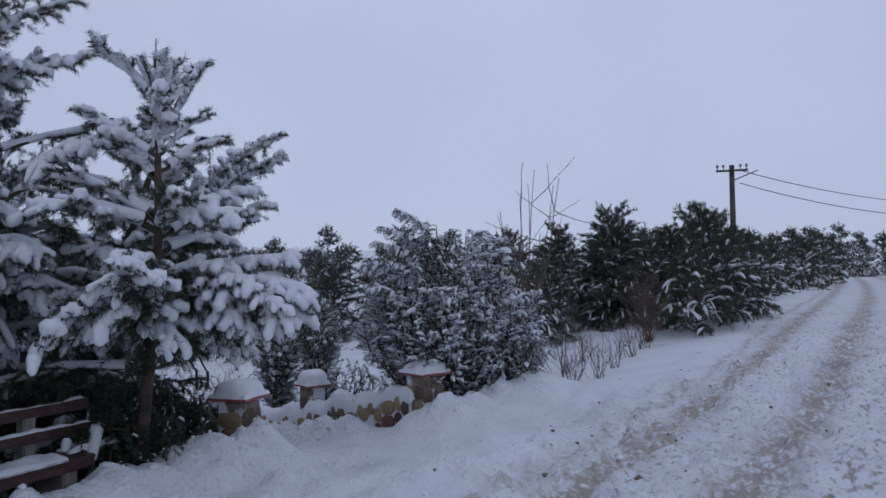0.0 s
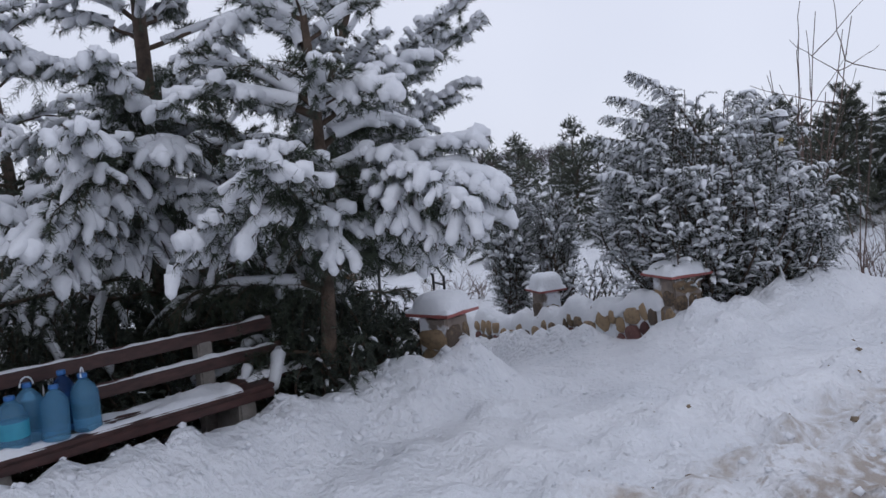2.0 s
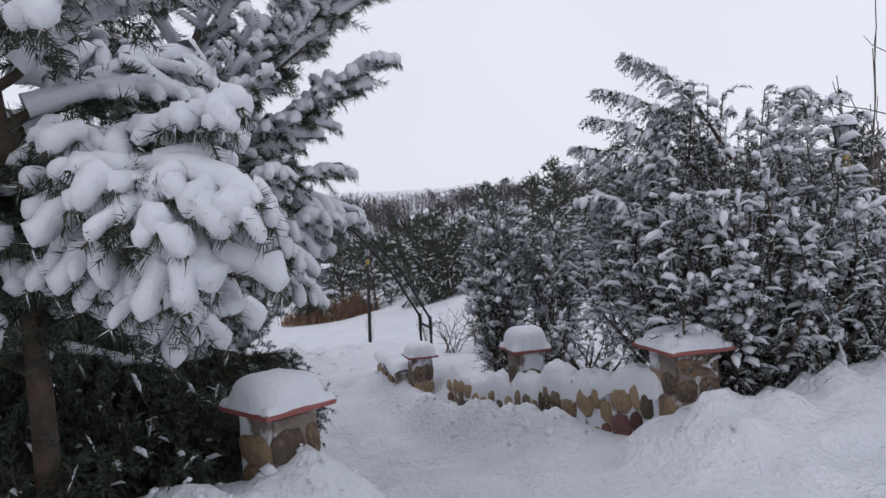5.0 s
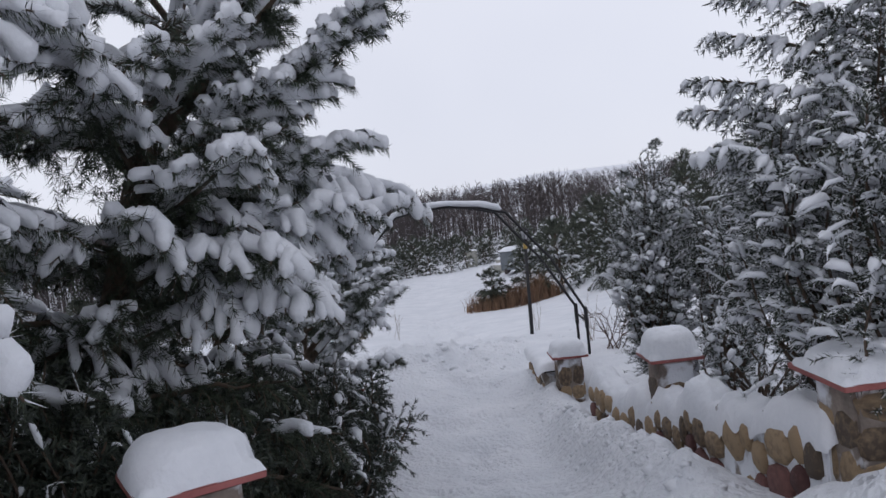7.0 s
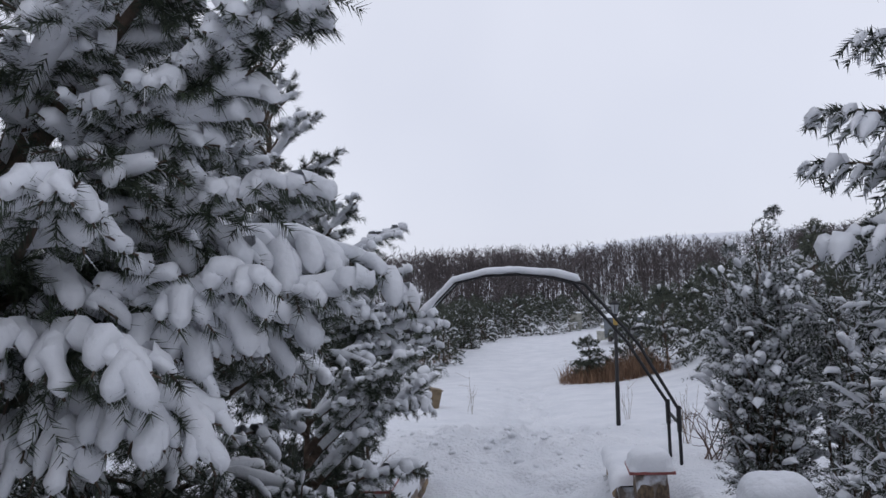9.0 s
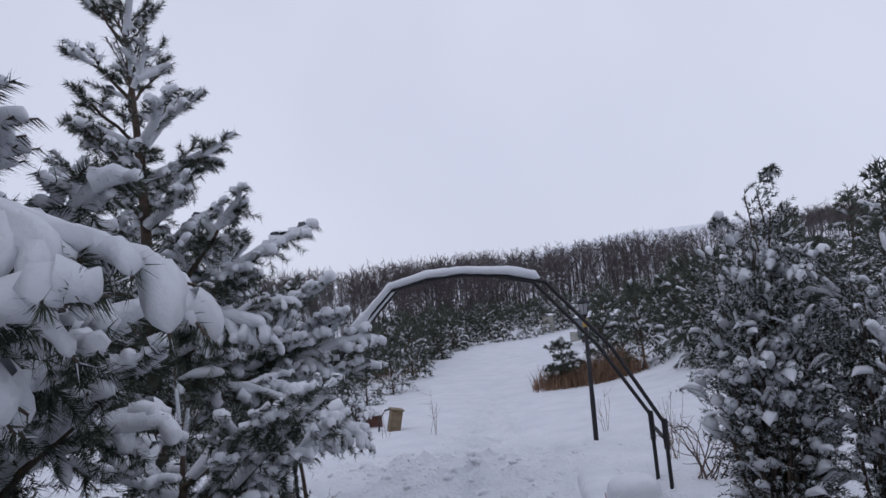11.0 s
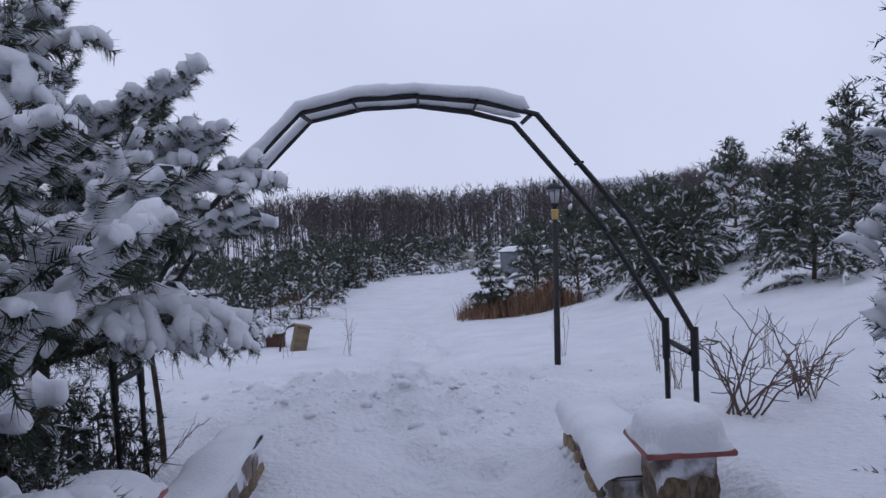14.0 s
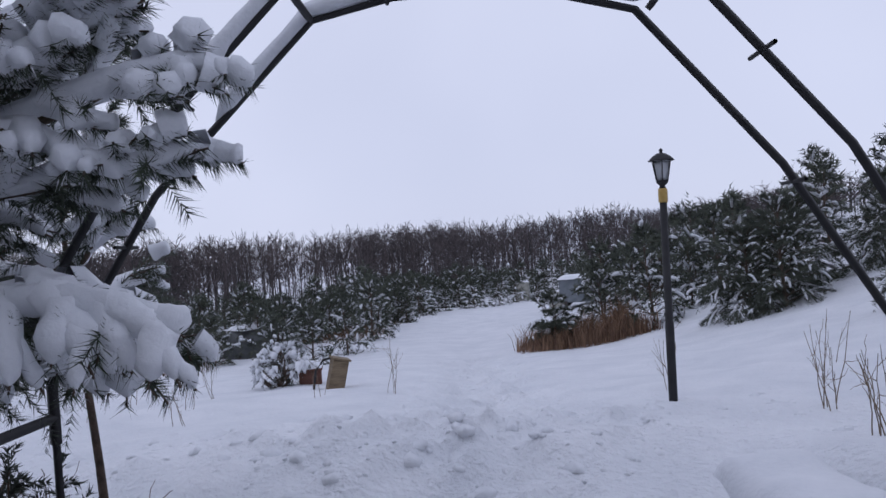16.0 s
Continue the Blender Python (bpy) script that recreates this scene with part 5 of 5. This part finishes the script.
def bench():
    b = empty("bench", bench_at, "long dark red-brown wooden bench with snow on its seat", "bench")
    L = 3.6
    part("backrest_board", box(L, 0.032, 0.10, -L / 2, 0.0, 0.44, 0.008, m=pose(0, 0, 0, -6)), BOARD, b)
    part("backrest_board", box(L, 0.032, 0.095, -L / 2 + 0.04, -0.02, 0.245, 0.008, m=pose(0, 0, 0, -6)), BOARD, b)
    part("seat_board", box(L, 0.17, 0.032, -L / 2 + 0.10, -0.14, 0.094, 0.008), BOARD, b)
    part("seat_board", box(L, 0.17, 0.032, -L / 2 - 0.30, -0.33, 0.094, 0.008), BOARD, b)
    part("front_rail", box(L, 0.035, 0.06, -L / 2 - 0.31, -0.40, 0.047, 0.008), BOARD, b)
    for x in (-0.55, -2.05, -3.4):
        part("post", box(0.11, 0.10, 0.85, x, 0.075, -0.015, 0.012), CONCRETE, b)
        part("support", box(0.13, 0.34, 0.42, x + 0.05, -0.21, -0.165, 0.015), CONCRETE, b)
    part("seat_snow", snow_strip(L - 0.42, 0.34, 0.05, 300, pose(-L / 2 - 0.31, -0.245, 0.109)), SNOW, b, "thin ragged snow on the seat")
    part("seat_snow", snow_strip(0.50, 0.19, 0.05, 301, pose(-0.15, -0.14, 0.109)), SNOW, b, "thin ragged snow on the seat")
    part("board_snow", snow_strip(L - 0.1, 0.042, 0.022, 302, pose(-L / 2, 0.047, 0.482)), SNOW, b)
    part("board_snow", snow_strip(L - 0.1, 0.042, 0.026, 303, pose(-L / 2 + 0.04, 0.008, 0.288)), SNOW, b)


bench()


def bottle(x, y, z, h, r, label, material, turn=0, tilt=0, sleeve=False, handle=False):
    o = bench_at @ pose(x, y, z, 0, tilt, turn)
    b = empty("water_bottle", o, label, "bottle", "bottles on the bench")
    ribs = []
    for k in range(13):
        t = k / 12
        ribs.append((r * (0.965 if k % 2 else 1.0), 0.02 + t * (h * 0.62 - 0.02)))
    prof = [(r * 0.86, 0.0), (r * 0.97, 0.008), *ribs, (r * 0.96, h * 0.68), (r * 0.78, h * 0.78), (r * 0.45, h * 0.87), (r * 0.30, h * 0.90), (r * 0.29, h * 0.94)]
    part("body", lathe(prof, 24), material, b)
    part("cap", lathe([(r * 0.34, h * 0.925), (r * 0.35, h * 0.93), (r * 0.35, h * 0.99), (r * 0.31, h)], 20), CAP_BLUE, b, "blue screw cap")
    if sleeve:
        part("label_sleeve", lathe([(r * 1.006, h * 0.24), (r * 1.012, h * 0.25), (r * 1.012, h * 0.53), (r * 1.006, h * 0.54)], 24), PAPER, b, "bright blue paper sleeve")
    if handle:
        pts = [(r * 0.36 * math.cos(a) * 1.5, 0.0, h * 0.95 + 0.05 * math.sin(a)) for a in np.linspace(0, math.pi, 9)]
        part("carry_loop", bar(pts, 0.005, 6), WHITE_HANDLE, b, "pale plastic carry loop")


bottle(-1.88, -0.31, 0.115, 0.30, 0.080, "light blue plastic water bottle with a blue sleeve", PET, 0, 0, sleeve=True)
bottle(-1.76, -0.21, 0.115, 0.33, 0.078, "clear bluish plastic water bottle with a carry loop", PET, 20, 0, handle=True)
bottle(-1.68, -0.34, 0.115, 0.31, 0.076, "clear bluish plastic water bottle leaning on the bench", PET, 40, 6)
bottle(-1.56, -0.17, 0.115, 0.35, 0.072, "dark blue plastic water bottle at the back", PET_DARK, 0, 0)
bottle(-1.49, -0.30, 0.115, 0.33, 0.078, "clear bluish ribbed plastic water bottle with a handle", PET, 60, 0, handle=True)

# ---- iron rose arch ----
def arch():
    o = P(7.1, -0.30, 0)
    a = empty("garden_arch", pose(o.x, o.y, 0, 0, 0, YAW), "black iron double garden arch with snow along its top", "arch")
    # local x: across the path, y: along it
    zl, zr = -1.75, -1.35
    shape = [(-1.84, -0.44), (-1.30, 0.36), (-0.54, 1.08), (-0.17, 1.15), (0.20, 1.155), (0.62, 1.10), (0.98, 1.00), (1.54, 0.30), (1.95, -0.47)]
    back = [*shape[:5], (0.58, 1.09), (0.88, 1.00), (1.46, 0.28), (1.90, -0.47)]
    for y, hoop in ((0.0, shape), (0.45, back)):
        part("hoop", square_bar([(x, y, z) for x, z in hoop], 0.027), IRON, a)
        for x, lo in ((hoop[0][0], zl), (hoop[-1][0], zr)):
            leg = part("leg", square_bar([(x, y, lo), (x, y, -0.62)], 0.028), IRON, a)
            part("sleeve", square_bar([(x, y, -0.72), (x, y, -0.43)], 0.040), IRON, leg, "thicker joint sleeve")
    for x in (-1.84, 1.925):
        part("rung", square_bar([(x, 0.0, -0.60), (x, 0.45, -0.60)], 0.034), IRON, a)
    for x, z in ((-0.54, 1.08), (0.94, 1.0)):
        part("rung", square_bar([(x, -0.01, z), (x, 0.43, z)], 0.028), IRON, a)
    for x, z in ((-0.20, 1.14), (0.22, 1.155), (0.60, 1.10)):
        part("rung", bar([(x, -0.05, z), (x, 0.50, z)], 0.010, 6), IRON, a)
    # broken rungs: a short rod left on one hoop each
    for x, z, y0, y1 in ((-0.98, 0.66, -0.10, 0.12), (1.24, 0.675, -0.12, 0.14), (1.50, 0.20, 0.33, 0.58), (-1.45, 0.14, 0.34, 0.56)):
        part("rod_stub", bar([(x, y0, z), (x, y1, z)], 0.009, 6), IRON, a)
    top = [(-1.0, 0.64), *shape[2:7]]
    for y in (0.0, 0.45):
        pts = []
        for (x0, z0), (x1, z1) in zip(top, top[1:]):
            for t in np.linspace(0, 1, 9)[:-1]:
                pts.append((x0 + (x1 - x0) * t, y, z0 + (z1 - z0) * t + 0.03))
        pts = np.array(pts)[None]
        rr = 0.034 + 0.020 * vnoise(pts[..., 0] * 3, pts[..., 1], 0, 7)
        rr[:, 0] = rr[:, -1] = 0.004
        part("snow_ridge", tubes(pts, rr, 8, 1.0, 0.35, 8, 0.45), SNOW, a, "ridge of snow lying on the iron bars")


arch()


# ---- lamp posts ----
def lamp_post(x, y, z, h, label, snow_cap, tip=0.0):
    o = empty("lamp_post", pose(x, y, z, 0, tip, 0), label, "lamp post", "garden lamp posts")
    part("pole", lathe([(0.034, -0.4), (0.034, 0.6), (0.030, 0.62), (0.028, h - 0.40)], 12), IRON, o)
    part("collar", lathe([(0.034, h - 0.40), (0.036, h - 0.39), (0.036, h - 0.30), (0.030, h - 0.29)], 12), BRASS, o, "gold-painted collar")
    part("neck", lathe([(0.026, h - 0.29), (0.020, h - 0.27), (0.042, h - 0.25), (0.045, h - 0.243)], 12), IRON, o)
    lan = part("lantern", lathe([(0.048, h - 0.243), (0.052, h - 0.235), (0.052, h - 0.228)], 6), IRON, o, "six-sided black lantern")
    part("glass", lathe([(0.046, h - 0.228), (0.074, h - 0.075)], 6), LAMP_GLASS, lan, "frosted panes")
    for k in range(6):
        a = k * math.pi / 3
        part("glazing_bar", bar([(0.048 * math.cos(a), 0.048 * math.sin(a), h - 0.23), (0.077 * math.cos(a), 0.077 * math.sin(a), h - 0.073)], 0.0045, 5), IRON, lan)
    part("roof", lathe([(0.098, h - 0.078), (0.100, h - 0.072), (0.060, h - 0.035), (0.030, h - 0.018), (0.012, h - 0.014), (0.011, h - 0.004), (0.016, h + 0.004), (0.012, h + 0.014), (0.003, h + 0.022)], 12), IRON, lan)
    if snow_cap:
        part("snow_cap", snow_pad(0.19, 0.19, 0.075, 91, 16, 2.2, pose(0, 0, h - 0.06)), SNOW, o)


lamp_post(0.91, 10.84, -0.30, 2.12, "black iron lamp post with a snow-capped lantern", True)
lamp_post(-6.99, 17.46, -1.29, 1.95, "black iron lamp post with lantern and gold collar", False, 1.6)

# ---- power line beside the road ----
def power_pole():
    x, y = 14.65, 38.0
    z = float(base_height(x, y))
    o = empty("power_pole", pose(x, y, z, 0, 0, -18), "dark wooden power pole with crossarm and insulators", "power pole")
    top = 6.6 - z
    part("pole", lathe([(0.16, -0.5), (0.15, 2.0), (0.12, top)], 12), POLE, o)
    part("crossarm", box(1.5, 0.1, 0.1, 0, -0.13, top - 0.28, 0.01), POLE, o)
    for k in (-0.68, -0.40, 0.40, 0.68):
        part("insulator", lathe([(0.02, top - 0.23), (0.02, top - 0.12), (0.06, top - 0.10), (0.07, top - 0.02), (0.03, top + 0.04)], 10, m=Matrix.Translation((k, -0.13, 0))), PORCELAIN, o)
    part("stay", bar([(0.1, 0, top - 0.75), (1.2, 0.1, top - 0.30)], 0.03, 6), POLE, o)
    return Vector((x, y, z + top))


pole_top = power_pole()
for n, (dz, end) in enumerate(((-0.25, (42, 52, 6.2)), (-0.9, (42, 52, 5.2)))):
    pts = []
    for t in np.linspace(0, 1, 25):
        p = pole_top + Vector((0.4, 0, dz))
        q = Vector(end)
        r = p.lerp(q, t)
        pts.append((r.x, r.y, r.z - 2.2 * 4 * t * (1 - t) * 0.5))
    ob = new("overhead_wire", mesh_of("overhead_wire", *bar(pts, 0.022, 6), CABLE))
    tagged(ob, "thin sagging overhead power wire from the pole", "wire", "overhead wires")

# ---- small growth, boxes and far things ----
def shoots(name, x, y, count, h, spread_a, seed, label, material=None, thick=0.004, category="weed", kids=3, wild=0.10, group="", bow=0.05):
    """A clump of bare stems that fork a little, each stem a part; bow: how far they bend over."""
    rng3 = np.random.default_rng(seed)
    o = empty(name, pose(x, y, gz(x, y) - 0.03), label, category, group)
    for k in range(count):
        a = rng3.random() * 6.283
        d = np.array([math.cos(a) * spread_a * rng3.random(), math.sin(a) * spread_a * rng3.random(), 1.0])
        ln = h * (0.55 + 0.5 * rng3.random())
        main = curve_down((0.05 * rng3.normal(), 0.05 * rng3.normal(), 0), d, ln, 0.05 * rng3.normal() if bow < 0.1 else bow * (0.4 + rng3.random()), 7)
        main[1:] += np.cumsum(rng3.normal(size=(6, 3)) * wild * 0.12 * ln, axis=0)
        lines, radii = [main], [np.linspace(thick, thick * 0.4, 7)]
        for q in range(kids):
            f = 0.35 + 0.6 * rng3.random()
            i = min(int(f * 6), 5)
            tan = main[i + 1] - main[i]
            d2 = tan / np.linalg.norm(tan) + rng3.normal(size=3) * 0.6
            child = curve_down(main[i], d2, ln * (0.15 + 0.25 * rng3.random()), -0.1, 7)
            child[1:] += rng3.normal(size=(6, 3)) * wild * 0.05 * ln
            lines.append(child)
            radii.append(np.linspace(thick * 0.6, thick * 0.3, 7))
        if thick >= 0.0065:
            stem = part("stem", tubes(np.array(lines[:1]), np.array(radii[:1]), 6), material or TWIG, o)
            for ln, rr in zip(lines[1:], radii[1:]):
                part("side_twig", tubes(ln[None], rr[None], 4), material or TWIG, stem)
        else:
            part("stem", tubes(np.array(lines), np.array(radii), 4), material or TWIG, o)
    return o


WEED_LABEL = "thin dry bare weed stems standing in the snow"
for n, (x, y, c, h) in enumerate(((-11.1, 18.3, 5, 0.85), (-11.6, 17.6, 3, 0.55), (-13.0, 17.0, 3, 0.75), (-12.2, 16.2, 3, 0.55), (-12.9, 15.4, 2, 0.5), (-11.2, 15.6, 3, 0.4), (-14.0, 16.4, 2, 0.8),
                                  (-7.6, 18.6, 4, 0.6), (-5.9, 17.6, 6, 0.75), (-5.0, 18.0, 5, 0.55), (-5.3, 16.6, 7, 0.65), (-4.2, 16.2, 4, 0.55), (-6.6, 20.2, 3, 0.45), (-3.6, 17.5, 4, 0.5))):
    shoots("dry_weed", x, y, c, h, 0.35, 400 + n, WEED_LABEL, WEED, 0.0042, group="dry weeds")
# climbing rose without leaves on the arch
vine = P(7.35, 2.05)
shoots("climbing_rose", vine.x, vine.y, 12, 1.15, 0.9, 431, "leafless tangled climbing rose beside the iron arch", TWIG, 0.008, "climbing plant", 4, 0.16, bow=0.45)
vine = P(7.6, 2.6)
shoots("climbing_rose", vine.x, vine.y, 9, 0.9, 0.8, 432, "leafless thorny rose canes bending in the snow", TWIG, 0.007, "climbing plant", 3, 0.16, bow=0.6)
vine = P(7.5, -2.2)
shoots("climbing_rose", vine.x, vine.y, 10, 0.8, 0.7, 433, "leafless rose canes at the foot of the arch", TWIG, 0.006, "climbing plant", 4, 0.16, bow=0.3)
# saplings and dry bushes beside the wall
shoots("bare_sapling", 1.6, 14.6, 8, 4.1, 0.24, 441, "leafless young tree with thin upright branches", TWIG, 0.015, "sapling", 5, 0.06)
shoots("bare_sapling", 2.1, 13.4, 3, 2.5, 0.35, 442, "leafless sapling with thin whip branches", TWIG, 0.010, "sapling", 1, 0.05)
for n, (x, y, h) in enumerate(((2.1, 12.3, 0.7), (2.7, 13.2, 0.8), (3.3, 14.6, 0.8), (3.9, 15.6, 0.9), (4.3, 16.4, 1.1), (2.4, 14.8, 0.7), (3.0, 16.2, 0.8), (1.9, 15.6, 0.7))):
    shoots("dry_bush", x, y, 14, h, 0.7, 450 + n, "leafless brown bush with fine twigs in the snow", TWIG, 0.005, "bush", 4, 0.25, group="dry bushes")
shoots("dry_bush", 4.6, 17.0, 40, 1.9, 0.6, 470, "dense reddish-brown leafless bush before the pines", TWIG, 0.006, "bush", 6, 0.2, group="dry bushes")


def grass_patch(u0, u1, v0, v1, count, h, seed, label):
    """Tall dry grass: one blade a bent triangle strip."""
    rng3 = np.random.default_rng(seed)
    u, v = u0 + (u1 - u0) * rng3.random(count), v0 + (v1 - v0) * rng3.random(count)
    x, y = -1.4 - 0.64 * u + 0.768 * v, 8.8 + 0.768 * u + 0.64 * v
    z = ground_height(x, y) - 0.03
    rim = np.sin(np.pi * np.clip((u - u0) / (u1 - u0), 0, 1)) * np.sin(np.pi * np.clip((v - v0) / (v1 - v0), 0, 1))
    keep = rng3.random(count) < (0.15 + 1.6 * rim) * (vnoise(u * 1.7, v * 1.7, 0, seed + 4) * 1.5 - 0.1)
    x, y, z, u, v, rim = (q[keep] for q in (x, y, z, u, v, rim))
    count = len(x)
    hh = h * (0.4 + 0.8 * rng3.random(count)) * (0.4 + 0.9 * vnoise(u * 1.2, v * 1.2, 0, seed)) * (0.6 + 0.5 * rim)
    a = rng3.random(count) * 6.283
    lean = 0.2 + 0.6 * rng3.random(count)
    w = 0.010
    b0 = np.stack([x, y, z], -1)
    side = np.stack([np.cos(a + 1.57), np.sin(a + 1.57), 0 * a], -1) * w
    mid = b0 + np.stack([np.cos(a) * lean * hh * 0.25, np.sin(a) * lean * hh * 0.25, hh * 0.6], -1)
    top = b0 + np.stack([np.cos(a) * lean * hh, np.sin(a) * lean * hh, hh], -1)
    vv = np.stack([b0 + side, b0 - side, mid - side * 0.7, mid + side * 0.7, top], 1).reshape(-1, 3)
    i = np.arange(count) * 5
    f = np.concatenate([np.stack([i, i + 1, i + 2], -1), np.stack([i, i + 2, i + 3], -1), np.stack([i + 3, i + 2, i + 4], -1)])
    ob = new("dry_grass", mesh_of("dry_grass", vv, f, GRASS))
    tagged(ob, label, "grass", kind="stuff")


grass_patch(22.8, 26.2, 0.6, 4.2, 9000, 0.95, 501, "tall rust-brown dry grass beside the far path")
grass_patch(24, 31, -12, -8, 1800, 0.35, 502, "low reddish dry grass showing through the snow")
grass_patch(32, 41, -7.4, -4.2, 3000, 0.5, 503, "brown dry grass patches along the far path")


def crate(x, y, sx, sy, sz, turn, tilt, label, material, snow=True, name="beehive"):
    z = gz(x, y)
    o = empty(name, pose(x, y, z, 0, tilt, turn), label, "box")
    part("body", box(sx, sy, sz, 0, 0, sz / 2 - 0.05, 0.008), material, o)
    part("lid", box(sx + 0.05, sy + 0.05, 0.03, 0, 0, sz - 0.03, 0.006), material, o)
    if snow:
        part("snow_cushion", snow_pad(sx + 0.04, sy + 0.04, 0.10, 511, 12, 2.6, pose(0, 0, sz - 0.012)), SNOW, o)
    return o


hv = crate(-12.7, 18.7, 0.22, 0.28, 0.46, 60, 14, "weathered plywood box tilting in the snow", PLY, False, "wooden_box")
part("hoop_handle", bar([(-0.28, 0.05, -0.1), (-0.30, 0.05, 0.22), (-0.22, 0.05, 0.38), (-0.11, 0.05, 0.42)], 0.018, 8), IRON, hv, "bent black pipe")
crate(-13.9, 19.2, 0.34, 0.3, 0.26, 50, 0, "rusty brown crate half buried in snow", RUST, True, "wooden_box")
for n, (u, v, s) in enumerate(((56, 2.6, 1.0), (48, 4.2, 0.9), (45, 5.0, 0.8), (43, 3.6, 0.8))):
    p = P(u, v)
    crate(p.x, p.y, 0.8 * s, 0.7 * s, (1.25 if n == 0 else 0.7) * s, 30 + 20 * n, 0, "pale painted beehive with snow on its lid", PALE, True)


def trailer():
    p = P(40, 4.75)
    z = float(base_height(p.x, p.y))
    o = empty("shed", pose(p.x, p.y, z, 0, 0, YAW - 12), "grey-blue sheet-metal shed with snow on its roof", "shed")
    o.scale = (1.05, 0.8, 0.58)
    part("wall", box(2.3, 3.0, 1.75, 0, 0, 1.2, 0.03), SHEET, o)
    part("skid", box(0.16, 3.1, 0.5, -0.9, 0, 0.2, 0.02), POLE, o)
    part("skid", box(0.16, 3.1, 0.5, 0.9, 0, 0.2, 0.02), POLE, o)
    part("roof", box(2.5, 3.2, 0.06, 0, 0, 2.11, 0.01), SHEET, o)
    part("door", box(0.75, 0.04, 1.5, 0.3, -1.515, 1.2, 0.01), SHEET, o)
    part("snow_cushion", snow_pad(2.5, 3.2, 0.25, 521, 18, 4.0, pose(0, 0, 2.145)), SNOW, o)


trailer()


def tarp_heap():
    p = P(30, -8.3)
    o = empty("tarp_heap", pose(p.x, p.y, gz(p.x, p.y) - 0.1), "dark tarpaulin-covered heap with snow on top", "heap")
    part("tarp", snow_pad(1.7, 1.5, 1.15, 531, 24, 2.2), TARP, o)
    part("snow_cushion", snow_pad(1.2, 1.1, 0.16, 532, 18, 2.2, pose(-0.05, 0, 1.05)), SNOW, o)


tarp_heap()
juniper("small_spruce", 0.75, 0.38, 541, "small snow-covered spruce standing in the snow", (-14.0, 18.7, gz(-14.0, 18.7)), "spruce", stems=16, arch=0.9, snow=0.05)
juniper("small_spruce", 1.1, 0.3, 542, "narrow dark young spruce with a little snow", (-15.2, 19.6, gz(-15.2, 19.6)), "spruce", stems=14, column=1.0, snowy=0.3)
p = P(24.0, 1.6)
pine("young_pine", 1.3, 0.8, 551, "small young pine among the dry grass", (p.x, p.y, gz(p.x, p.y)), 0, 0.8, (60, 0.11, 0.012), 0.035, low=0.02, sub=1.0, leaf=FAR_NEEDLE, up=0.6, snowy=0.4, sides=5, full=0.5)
